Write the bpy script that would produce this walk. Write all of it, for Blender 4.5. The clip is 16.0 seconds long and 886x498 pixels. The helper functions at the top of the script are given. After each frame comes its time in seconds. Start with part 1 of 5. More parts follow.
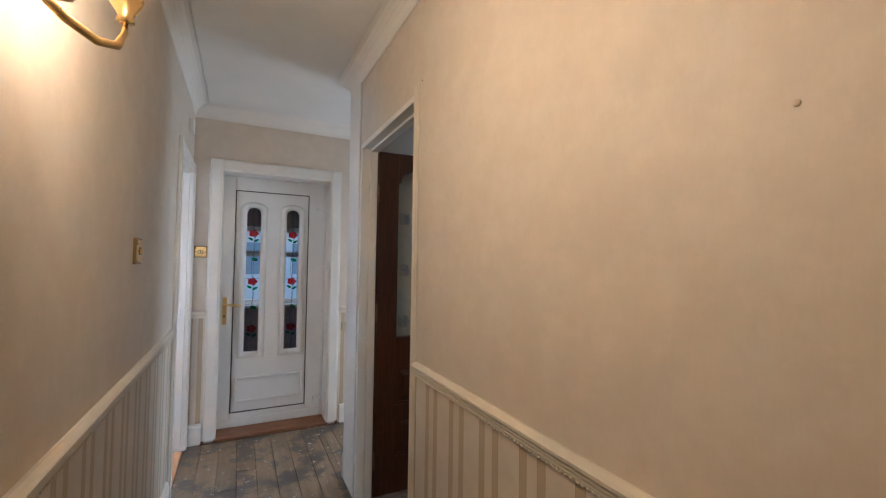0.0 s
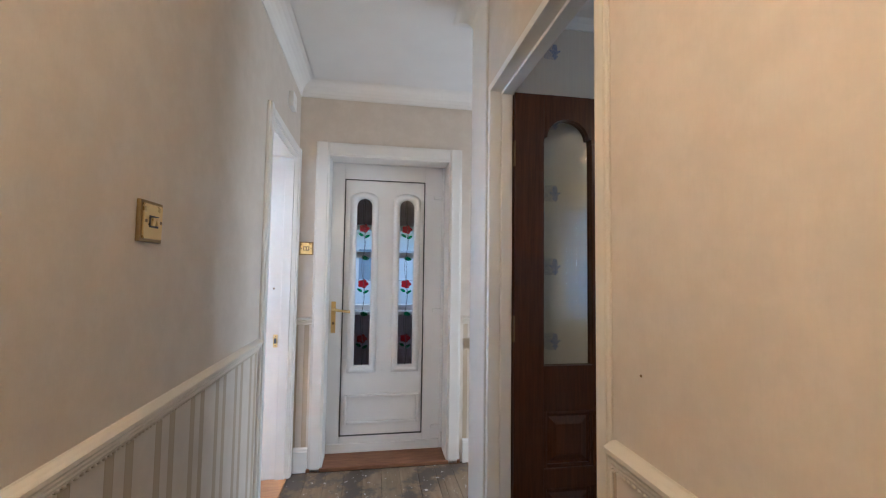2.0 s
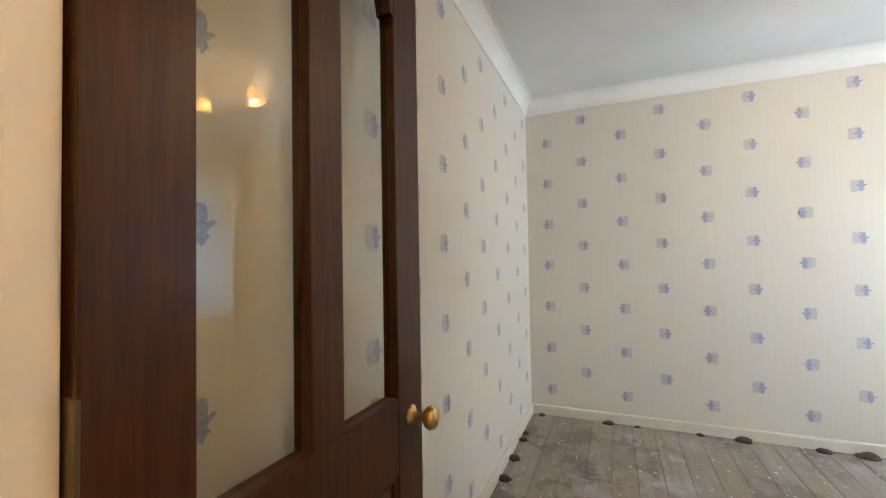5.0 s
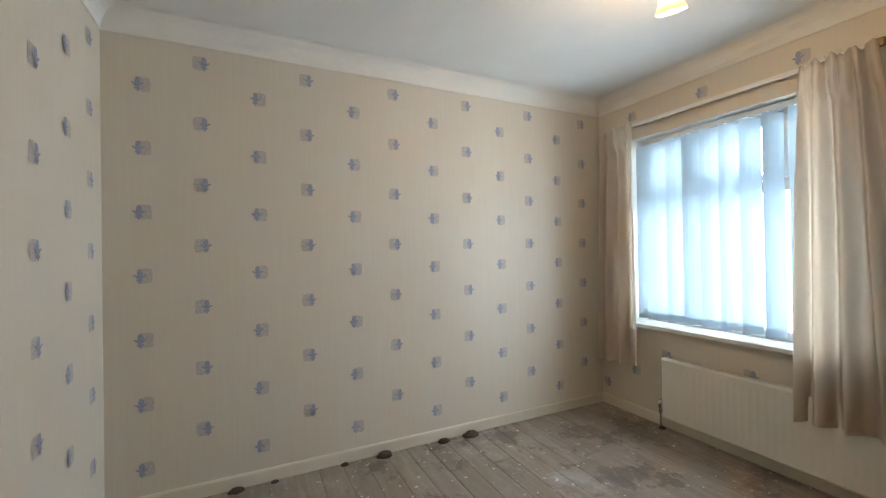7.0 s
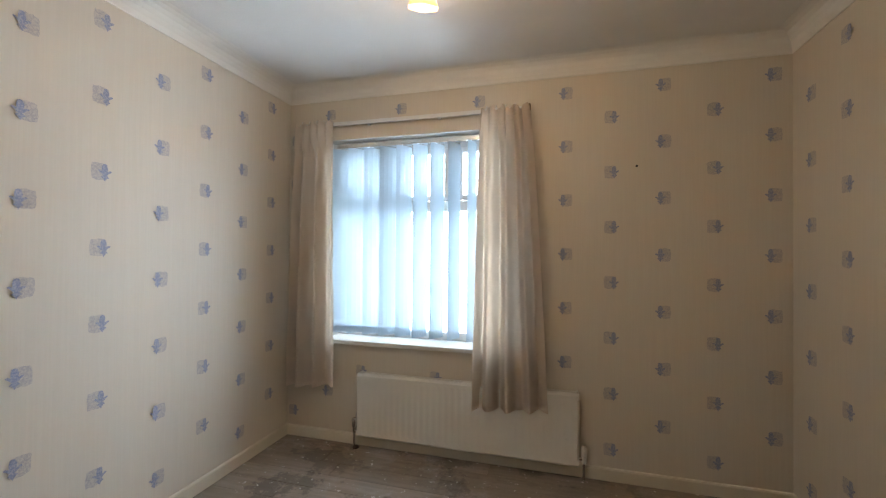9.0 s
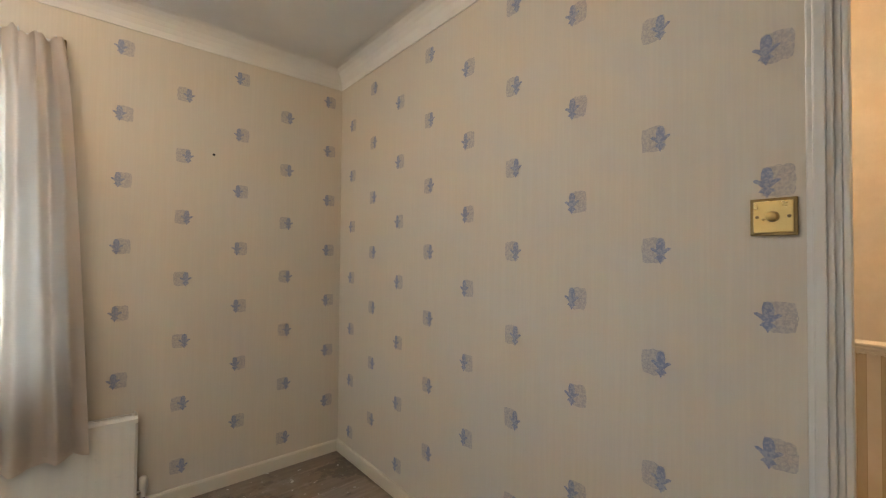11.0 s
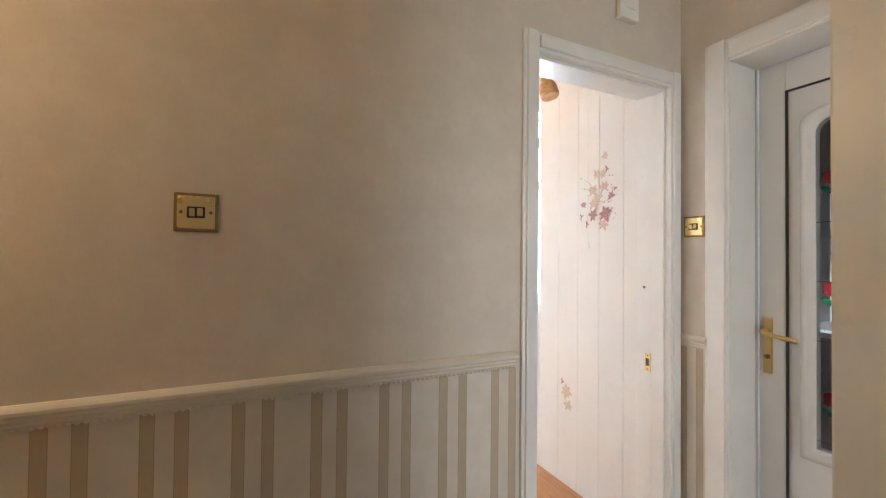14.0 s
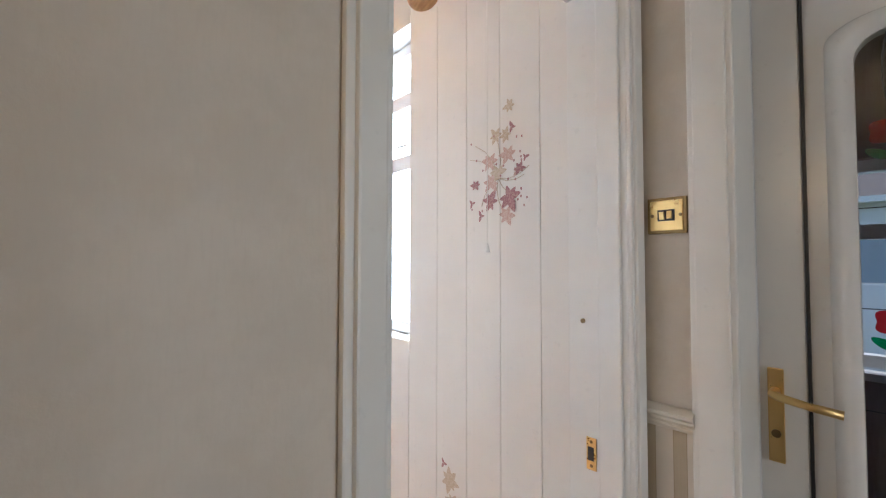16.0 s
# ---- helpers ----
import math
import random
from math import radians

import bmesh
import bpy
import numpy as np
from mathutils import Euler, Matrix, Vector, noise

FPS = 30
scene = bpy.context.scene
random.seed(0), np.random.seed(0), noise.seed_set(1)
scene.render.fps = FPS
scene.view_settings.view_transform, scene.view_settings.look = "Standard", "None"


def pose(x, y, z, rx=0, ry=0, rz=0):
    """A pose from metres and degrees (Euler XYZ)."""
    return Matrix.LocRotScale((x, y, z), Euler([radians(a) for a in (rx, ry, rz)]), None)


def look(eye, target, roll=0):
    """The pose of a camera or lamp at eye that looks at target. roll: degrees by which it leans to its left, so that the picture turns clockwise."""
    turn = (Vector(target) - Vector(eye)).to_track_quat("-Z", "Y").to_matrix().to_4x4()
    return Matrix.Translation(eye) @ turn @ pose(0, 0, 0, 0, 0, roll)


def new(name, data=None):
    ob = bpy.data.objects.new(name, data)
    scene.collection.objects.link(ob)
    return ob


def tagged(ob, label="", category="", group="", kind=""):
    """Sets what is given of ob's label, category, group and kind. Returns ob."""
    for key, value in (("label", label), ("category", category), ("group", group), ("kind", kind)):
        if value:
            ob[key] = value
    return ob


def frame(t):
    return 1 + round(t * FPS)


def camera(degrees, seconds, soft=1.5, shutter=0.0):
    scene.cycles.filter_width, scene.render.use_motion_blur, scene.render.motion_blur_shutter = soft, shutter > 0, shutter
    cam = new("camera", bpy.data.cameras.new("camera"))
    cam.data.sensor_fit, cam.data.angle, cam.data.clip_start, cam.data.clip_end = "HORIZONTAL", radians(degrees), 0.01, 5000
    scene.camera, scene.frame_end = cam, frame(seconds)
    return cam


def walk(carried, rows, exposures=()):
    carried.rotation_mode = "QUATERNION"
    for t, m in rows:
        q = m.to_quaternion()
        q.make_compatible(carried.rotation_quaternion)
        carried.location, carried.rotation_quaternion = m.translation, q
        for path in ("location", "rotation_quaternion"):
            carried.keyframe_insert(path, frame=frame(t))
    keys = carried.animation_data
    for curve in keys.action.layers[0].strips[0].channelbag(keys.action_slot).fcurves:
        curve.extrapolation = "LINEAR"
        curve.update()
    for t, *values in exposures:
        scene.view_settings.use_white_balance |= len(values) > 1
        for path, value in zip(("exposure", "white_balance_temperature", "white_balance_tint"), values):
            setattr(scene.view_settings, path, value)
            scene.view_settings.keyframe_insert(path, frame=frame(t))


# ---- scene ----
# (seconds, stops, kelvin, tint)
EXPOSURES = [(0.0, 0.9, 5100, 10), (1.0, 1.05, 5150, 10), (2.0, 1.25, 5050, 10), (3.2, 1.7, 5250, 10), (5.3, 2.0, 7200, 12), (6.0, 1.75, 7300, 12), (6.5, 1.55, 7400, 12), (7.5, 1.15, 7500, 14), (8.2, 1.15, 7500, 16), (10.3, 1.4, 7000, 16), (11.0, 1.95, 6750, 12), (11.5, 2.4, 6500, 10), (12.0, 2.15, 6500, 10), (12.5, 1.7, 6600, 10), (13.0, 1.55, 6450, 10), (13.5, 1.25, 6300, 10), (14.0, 1.1, 5950, 10), (14.5, 1.02, 5850, 10), (15.0, 0.9, 5800, 10), (16.0, 0.55, 5700, 10)]
P_BED, P_SIDE, P_HALL, P_CEIL, P_LOBBY = 62.0, 125.0, 4.7, 1.5, 12.0
BED_SWING = -0.5
SLAT = [38, 42, 46, 50, 54, 57, 60, 64, 74, 70, 66]
cam = camera(94.9, 16.0, soft=1.2)
PATH = [
    (0, (0.323, -3.458, 1.335), (1.214, -1.669, 1.405), 0.8),
    (0.5, (0.348, -3.335, 1.306), (0.907, -1.417, 1.396), 0.8),
    (1, (0.372, -3.16, 1.29), (0.767, -1.202, 1.386), 0.7),
    (1.5, (0.439, -2.933, 1.265), (0.771, -0.963, 1.368), 0.9),
    (2, (0.493, -2.713, 1.264), (0.824, -0.743, 1.371), 0.8),
    (2.5, (0.506, -2.495, 1.252), (0.887, -0.534, 1.359), 0.6),
    (3, (0.526, -2.269, 1.254), (1.064, -0.345, 1.353), 0.4),
    (3.2, (0.543, -2.189, 1.248), (1.188, -0.298, 1.341), 0.2),
    (5.3, (0.894, -1.636, 1.212), (2.829, -1.133, 1.262), -1.1),
    (5.5, (0.963, -1.62, 1.206), (2.935, -1.29, 1.255), -1.2),
    (6, (1.15, -1.595, 1.209), (3.147, -1.702, 1.247), -1.2),
    (6.5, (1.368, -1.629, 1.225), (3.306, -2.123, 1.252), -1.1),
    (7, (1.596, -1.67, 1.263), (3.396, -2.542, 1.274), -0.9),
    (7.5, (1.788, -1.743, 1.265), (3.382, -2.95, 1.272), -0.7),
    (8, (1.977, -1.788, 1.298), (3.284, -3.302, 1.298), -0.5),
    (8.2, (2.045, -1.796, 1.306), (3.217, -3.417, 1.305), -0.4),
    (10.3, (2.294, -1.803, 1.278), (1.61, -3.681, 1.317), 0.6),
    (10.5, (2.282, -1.821, 1.282), (1.419, -3.625, 1.314), 0.4),
    (11, (2.249, -1.845, 1.263), (0.955, -3.369, 1.303), 0.5),
    (11.5, (2.131, -1.852, 1.256), (0.511, -3.024, 1.292), 0.4),
    (12, (1.969, -1.862, 1.262), (0.12, -2.625, 1.284), 0.3),
    (12.2, (1.899, -1.88, 1.262), (-0.017, -2.451, 1.298), 0.1),
    (12.5, (1.776, -1.857, 1.261), (-0.196, -2.188, 1.29), 0.3),
    (12.6, (1.683, -1.821, 1.262), (-0.286, -2.171, 1.278), -0.1),
    (13, (1.543, -1.836, 1.27), (-0.454, -1.734, 1.303), 0.3),
    (13.5, (1.345, -1.749, 1.266), (-0.591, -1.248, 1.294), 0.5),
    (14, (1.108, -1.612, 1.268), (-0.701, -0.761, 1.3), 0.6),
    (14.5, (0.909, -1.496, 1.268), (-0.754, -0.386, 1.316), 0.3),
    (14.7, (0.822, -1.431, 1.27), (-0.797, -0.257, 1.31), 0.9),
    (15, (0.705, -1.364, 1.284), (-0.853, -0.111, 1.324), 0.1),
    (15.5, (0.548, -1.204, 1.275), (-0.956, 0.114, 1.32), -0.1),
    (16, (0.401, -1.021, 1.284), (-1.07, 0.332, 1.352), 0.1),
]
walk(cam, [(t, look(eye, target, roll)) for t, eye, target, roll in PATH], EXPOSURES)

# ---------------------------------------------------------------- world and lights
world = bpy.data.worlds.new("sky")
scene.world = world
world.use_nodes = True
wn = world.node_tree
bg = wn.nodes["Background"]
sky = wn.nodes.new("ShaderNodeTexSky")
sky.sky_type = "NISHITA"
sky.sun_disc = False
sky.sun_elevation = radians(50)
sky.sun_rotation = radians(70)
wn.links.new(sky.outputs[0], bg.inputs[0])
bg.inputs[1].default_value = 0.12
sun = new("sun", bpy.data.lights.new("sun", "SUN"))
sun.data.energy, sun.data.angle, sun.data.color = 2.5, radians(6), (1.0, 0.95, 0.88)
sun.matrix_world = look((0, 0, 0), (-math.cos(radians(50)) * math.sin(radians(70)), -math.cos(radians(50)) * math.cos(radians(70)), -math.sin(radians(50))))


def area(name, m, w, h, power, color):
    lamp = new(name, bpy.data.lights.new(name, "AREA"))
    lamp.data.shape, lamp.data.size, lamp.data.size_y = "RECTANGLE", w, h
    lamp.data.energy, lamp.data.color = power, color
    lamp.matrix_world = m
    return lamp


def bulb(name, x, y, z, power, color, r=0.03):
    lamp = new(name, bpy.data.lights.new(name, "POINT"))
    lamp.data.energy, lamp.data.color, lamp.data.shadow_soft_size = power, color, r
    lamp.location = (x, y, z)
    return lamp


DAY = (0.58, 0.78, 1.0)
DAY_NORTH = (0.78, 0.88, 1.0)
WARM = (1.0, 0.72, 0.43)
area("bedroom_daylight", look((3.1, -4.78, 1.48), (3.1, 0, 1.1)), 1.9, 1.7, P_BED, DAY)
area("side_room_daylight", look((-1.3, 0.5, 1.65), (-1.2, -3, 1.2)), 1.2, 1.5, P_SIDE, DAY_NORTH)
# fill lamp added beyond the lobby's unseen end to brighten the front door
area("lobby_fill", look((2.5, -0.54, 1.2), (0, -0.54, 1.3)), 0.9, 1.9, P_LOBBY, (1.0, 0.97, 0.93))
for by in (-2.60, -2.84):
    bulb("wall_lamp_bulb", 0.145, by, 1.878, P_HALL, WARM, 0.025)
for k in range(3):
    a = radians(-65 + 120 * k)
    bulb("ceiling_lamp_bulb", 2.627 + 0.245 * math.cos(a), -3.098 + 0.245 * math.sin(a), 2.316, P_CEIL, (1.0, 0.82, 0.62))

# ---------------------------------------------------------------- materials


class Nodes:
    def __init__(self, name):
        self.mat = bpy.data.materials.new(name)
        self.mat.use_nodes = True
        self.t = self.mat.node_tree
        self.b = self.t.nodes["Principled BSDF"]
        self.co = self.t.nodes.new("ShaderNodeTexCoord").outputs["Object"]

    def put(self, value, socket):
        if isinstance(value, (int, float)):
            socket.default_value = value
        elif isinstance(value, (tuple, list)):
            socket.default_value = (*value, 1.0) if len(socket.default_value) == 4 and len(value) == 3 else value
        else:
            self.t.links.new(value, socket)

    def math(self, op, a, b=0.0, c=0.0):
        n = self.t.nodes.new("ShaderNodeMath")
        n.operation = op
        for v, s in zip((a, b, c), n.inputs):
            self.put(v, s)
        return n.outputs[0]

    def noise(self, scale, detail=4.0, rough=0.6, stretch=(1, 1, 1), w=None):
        m = self.t.nodes.new("ShaderNodeMapping")
        m.inputs["Scale"].default_value = stretch
        self.t.links.new(self.co, m.inputs["Vector"])
        n = self.t.nodes.new("ShaderNodeTexNoise")
        if w is not None:
            n.noise_dimensions = "4D"
            self.put(w, n.inputs["W"])
        n.inputs["Scale"].default_value, n.inputs["Detail"].default_value, n.inputs["Roughness"].default_value = scale, detail, rough
        self.t.links.new(m.outputs[0], n.inputs["Vector"])
        return n.outputs["Fac"]

    def ramp(self, fac, a, b):
        n = self.t.nodes.new("ShaderNodeMapRange")
        n.interpolation_type = "SMOOTHSTEP"
        for v, s in zip((fac, a, b, 0.0, 1.0), n.inputs):
            self.put(v, s)
        return n.outputs[0]

    def mix(self, fac, a, b):
        n = self.t.nodes.new("ShaderNodeMix")
        n.data_type = "RGBA"
        self.put(fac, n.inputs[0])
        self.put(a, n.inputs[6])
        self.put(b, n.inputs[7])
        return n.outputs[2]

    def xyz(self):
        n = self.t.nodes.new("ShaderNodeSeparateXYZ")
        self.t.links.new(self.co, n.inputs[0])
        return n.outputs

    def bump(self, height, strength, dist=0.002):
        n = self.t.nodes.new("ShaderNodeBump")
        n.inputs["Strength"].default_value, n.inputs["Distance"].default_value = strength, dist
        self.put(height, n.inputs["Height"])
        self.t.links.new(n.outputs[0], self.b.inputs["Normal"])

    def random(self):
        return self.t.nodes.new("ShaderNodeObjectInfo").outputs["Random"]

    def done(self, color, rough, metal=0.0):
        self.put(color, self.b.inputs["Base Color"])
        self.put(rough, self.b.inputs["Roughness"])
        self.put(metal, self.b.inputs["Metallic"])
        return self.mat


def shade(c, k):
    return tuple(v * k for v in c)


def paint(name, c, rough=0.4, grain=60, wear=0.08, bump=0.08):
    n = Nodes(name)
    col = n.mix(n.ramp(n.noise(3.0), 0.35, 0.7), shade(c, 1 - wear), c)
    col = n.mix(n.math("MULTIPLY", n.ramp(n.noise(45, 5), 0.62, 0.72), 0.25), col, shade(c, 0.75))
    n.bump(n.noise(grain, 3), bump, 0.003)
    return n.done(col, rough)


def plain(name, c, rough=0.4, metal=0.0, var=0.12, scale=25):
    n = Nodes(name)
    f = n.noise(scale, 4)
    col = n.mix(f, shade(c, 1 - var), tuple(min(1, v * (1 + var)) for v in c))
    r = n.math("MULTIPLY_ADD", n.noise(scale * 3, 3), 0.25, rough - 0.12)
    n.bump(n.noise(scale * 6, 3), 0.05, 0.001)
    return n.done(col, r, metal)


WHITE_GLOSS = paint("white_gloss_paint", (0.76, 0.74, 0.69), 0.28)
UPVC = paint("white_plastic", (0.80, 0.80, 0.79), 0.25, 90, 0.04, 0.02)
PLASTIC = plain("cream_plastic", (0.78, 0.76, 0.70), 0.4)
CREAM_GLOSS = paint("cream_gloss_paint", (0.70, 0.64, 0.53), 0.33)
COVING = paint("coving_paint", (0.80, 0.78, 0.73), 0.7, 30, 0.05, 0.1)
BRASS = plain("brass", (0.70, 0.50, 0.21), 0.30, 1.0, 0.05, 12)
RIM_BRASS = plain("tarnished_brass", (0.27, 0.19, 0.085), 0.40, 1.0, 0.2, 30)
DARK_BRASS = plain("aged_brass", (0.22, 0.155, 0.08), 0.42, 1.0)
CHROME = plain("chrome", (0.75, 0.74, 0.72), 0.2, 1.0)
BLACK = plain("black_plastic", (0.02, 0.02, 0.022), 0.4)
RAD_PAINT = paint("radiator_enamel", (0.80, 0.78, 0.72), 0.3, 80, 0.05, 0.02)
LEAD = plain("lead_strip", (0.10, 0.10, 0.11), 0.5, 0.7)
DEBRIS = plain("dusty_rubble", (0.07, 0.045, 0.035), 0.95, 0, 0.5, 60)


def ceiling_mat():
    n = Nodes("ceiling_paint")
    col = n.mix(n.ramp(n.noise(1.5), 0.3, 0.7), (0.72, 0.71, 0.68), (0.78, 0.77, 0.74))
    n.bump(n.noise(120, 5), 0.35, 0.004)
    return n.done(col, 0.85)


CEILING = ceiling_mat()


def paper_plain():
    """Mottled beige vinyl paper over the hall's upper walls."""
    n = Nodes("hall_wallpaper")
    col = n.mix(n.ramp(n.noise(9, 6, 0.7), 0.38, 0.66), (0.590, 0.520, 0.430), (0.632, 0.562, 0.472))
    col = n.mix(n.math("MULTIPLY", n.ramp(n.noise(260, 2, 0.5, (1, 1, 0.15)), 0.45, 0.75), 0.15), col, (0.53, 0.46, 0.37))
    col = n.mix(n.math("MULTIPLY", n.ramp(n.noise(2.2, 3), 0.58, 0.78), 0.35), col, (0.69, 0.63, 0.54))
    n.bump(n.noise(38, 6, 0.7), 0.18, 0.003)
    return n.done(col, 0.55)


def paper_stripe(axis):
    """Striped dado paper; the stripes stand along the wall's run."""
    n = Nodes("striped_wallpaper")
    u = n.xyz()[axis]
    v = n.math("FRACT", n.math("MULTIPLY", n.math("ADD", u, 10 * 0.183 + 0.3765), 1 / 0.183))
    v = n.math("MULTIPLY", v, 0.183)

    def band(c, w):
        return n.math("LESS_THAN", n.math("ABSOLUTE", n.math("SUBTRACT", v, c)), w)
    dark = n.math("MAXIMUM", band(0.010 + 0.0135, 0.0125), band(0.077 + 0.0125, 0.0125))
    edge = n.math("MAXIMUM", band(0.0235, 0.0145), band(0.0895, 0.0145))
    mid = band(0.0565, 0.030)
    base = n.mix(n.ramp(n.noise(9, 4), 0.35, 0.7), (0.63, 0.57, 0.48), (0.69, 0.63, 0.54))
    col = n.mix(n.math("MULTIPLY", mid, 0.15), base, (0.55, 0.45, 0.34))
    col = n.mix(edge, col, (0.40, 0.32, 0.21))
    col = n.mix(dark, col, n.mix(n.noise(180, 3, 0.6, (1, 1, 0.1)), (0.44, 0.355, 0.235), (0.51, 0.425, 0.305)))
    n.bump(n.noise(200, 3, 0.5, (1, 1, 0.1)), 0.1, 0.002)
    return n.done(col, 0.5)


def paper_bedroom():
    """Cream paper with fine upright lines, under the printed motifs."""
    n = Nodes("bedroom_wallpaper")
    col = n.mix(n.ramp(n.noise(150, 2, 0.5, (1, 1, 0.02)), 0.4, 0.65), (0.658, 0.594, 0.499), (0.676, 0.612, 0.517))
    col = n.mix(n.math("MULTIPLY", n.ramp(n.noise(1.8, 4), 0.45, 0.75), 0.4), col, (0.64, 0.585, 0.50))
    n.bump(n.noise(320, 3, 0.6, (1, 1, 0.1)), 0.06, 0.002)
    return n.done(col, 0.6)


def print_mat(name, a, b, paperish):
    n = Nodes(name)
    f = n.ramp(n.noise(140, 4, 0.7), 0.40, 0.62)
    return n.done(n.mix(f, a, n.mix(paperish, b, (0.66, 0.595, 0.50))), 0.6)


HALL_PAPER, BED_PAPER = paper_plain(), paper_bedroom()
STRIPE_Y, STRIPE_X = paper_stripe(1), paper_stripe(0)
PRINT_GREY = print_mat("grey_print", (0.445, 0.415, 0.41), (0.54, 0.495, 0.46), 0.35)
PRINT_BLUE = print_mat("blue_print", (0.235, 0.27, 0.405), (0.37, 0.385, 0.48), 0.1)
PRINT_LINE = print_mat("dark_grey_print", (0.39, 0.37, 0.37), (0.47, 0.44, 0.42), 0.1)
PRINT_PLUM = print_mat("plum_print", (0.30, 0.13, 0.14), (0.42, 0.22, 0.20), 0.1)
PRINT_ROSE = print_mat("rose_print", (0.52, 0.33, 0.27), (0.60, 0.45, 0.38), 0.1)
PRINT_TAN = print_mat("tan_print", (0.50, 0.40, 0.28), (0.58, 0.48, 0.36), 0.1)


def boards_mat(name, a, b, stain, dust):
    """Bare old floorboards, stained, scuffed and speckled with paint."""
    n = Nodes(name)
    r = n.random()
    off = n.math("MULTIPLY", r, 37.0)
    s = (0.7, 6, 1) if dust else (6, 0.7, 1)
    grain = n.noise(5, 5, 0.55, s, off)
    col = n.mix(n.ramp(grain, 0.25, 0.8), a, b)
    col = n.mix(n.math("MULTIPLY", r, 0.45), col, shade(a, 0.65))
    wide = n.ramp(n.noise(0.9, 4, 0.6, (1, 1, 1), 3.1), 0.42, 0.66)
    patch = n.ramp(n.noise(2.6, 7, 0.70), 0.52, 0.58) if dust else n.ramp(n.noise(3.4, 7, 0.66), 0.50, 0.58)
    smear = n.ramp(n.noise(6.0, 6, 0.7, (0.5, 1, 1) if dust else (1, 0.5, 1), 5.2), 0.50, 0.68)
    col = n.mix(n.math("MULTIPLY", patch, 0.75 if dust else 0.9), col, stain)
    col = n.mix(n.math("MULTIPLY", smear, 0.45), col, shade(a, 0.5))
    chalk = n.ramp(n.noise(3.4, 8, 0.72, (1, 1, 1), 9.3), 0.50, 0.66)
    col = n.mix(n.math("MULTIPLY", n.math("MULTIPLY", chalk, wide), 0.85 if dust else 0.25), col, (0.46, 0.44, 0.43))
    speck = n.ramp(n.noise(24, 3, 0.6), 0.655, 0.685)
    fleck = n.ramp(n.noise(70, 2, 0.5, (1, 1, 1), 2.2), 0.70, 0.73)
    col = n.mix(n.math("MULTIPLY", n.math("MAXIMUM", speck, fleck), 0.85), col, (0.66, 0.64, 0.61))
    n.bump(n.math("ADD", grain, n.math("MULTIPLY", speck, 0.5)), 0.35, 0.004)
    return n.done(col, n.math("MULTIPLY_ADD", patch, -0.3, 0.75))


HALL_BOARD = boards_mat("hall_floorboard", (0.22, 0.16, 0.095), (0.34, 0.26, 0.165), (0.072, 0.056, 0.044), False)
BED_BOARD = boards_mat("bedroom_floorboard", (0.27, 0.22, 0.175), (0.37, 0.31, 0.26), (0.10, 0.075, 0.058), True)


def wood(name, a, b, rough, stretch, scale=6.0, coat=0.0):
    n = Nodes(name)
    g = n.noise(scale, 6, 0.6, stretch)
    n.bump(g, 0.08, 0.002)
    n.b.inputs["Coat Weight"].default_value = coat
    return n.done(n.mix(n.ramp(g, 0.32, 0.7), a, b), rough)


MAHOGANY = wood("dark_mahogany", (0.038, 0.0122, 0.0040), (0.064, 0.0215, 0.0070), 0.36, (22, 22, 1.2), 5, 0.0)
MAHOGANY.node_tree.nodes["Principled BSDF"].inputs["Specular IOR Level"].default_value = 0.28
PINE = wood("varnished_pine", (0.42, 0.20, 0.07), (0.60, 0.33, 0.13), 0.35, (1.2, 16, 16), 6)
LAMINATE = wood("orange_laminate", (0.42, 0.19, 0.07), (0.55, 0.28, 0.11), 0.35, (1.0, 12, 1), 6)
THRESHOLD = wood("worn_threshold_wood", (0.17, 0.07, 0.035), (0.27, 0.13, 0.06), 0.6, (1.5, 20, 20), 6)
PORCH_BROWN = wood("brown_porch_panel", (0.24, 0.19, 0.19), (0.32, 0.26, 0.26), 0.5, (8, 8, 1), 5)


def brick_mat():
    n = Nodes("porch_brick")
    t = n.t.nodes.new("ShaderNodeTexBrick")
    n.t.links.new(n.co, t.inputs["Vector"])
    t.inputs["Color1"].default_value = (0.10, 0.055, 0.05, 1)
    t.inputs["Color2"].default_value = (0.075, 0.045, 0.045, 1)
    t.inputs["Mortar"].default_value = (0.18, 0.16, 0.15, 1)
    t.inputs["Scale"].default_value = 4.4
    return n.done(t.outputs[0], 0.9)


def fabric(name, c, through_light, weave=420):
    n = Nodes(name)
    col = n.mix(n.noise(4, 4), shade(c, 0.92), c)
    n.bump(n.noise(weave, 2), 0.15, 0.001)
    n.done(col, 0.9)
    tr = n.t.nodes.new("ShaderNodeBsdfTranslucent")
    n.put(col, tr.inputs["Color"])
    mx = n.t.nodes.new("ShaderNodeMixShader")
    mx.inputs[0].default_value = through_light
    out = n.t.nodes["Material Output"]
    n.t.links.new(n.b.outputs[0], mx.inputs[1])
    n.t.links.new(tr.outputs[0], mx.inputs[2])
    n.t.links.new(mx.outputs[0], out.inputs[0])
    return n.mat


def lined_cloth(name, c):
    """Heavy lined cloth that lets no light through."""
    n = Nodes(name)
    col = n.mix(n.noise(4, 4), shade(c, 0.92), c)
    col = n.mix(n.math("MULTIPLY", n.noise(240, 2, 0.5, (1, 1, 0.2)), 0.12), col, shade(c, 0.8))
    n.bump(n.noise(420, 2), 0.15, 0.001)
    n.b.inputs["Sheen Weight"].default_value = 0.15
    return n.done(col, 0.9)


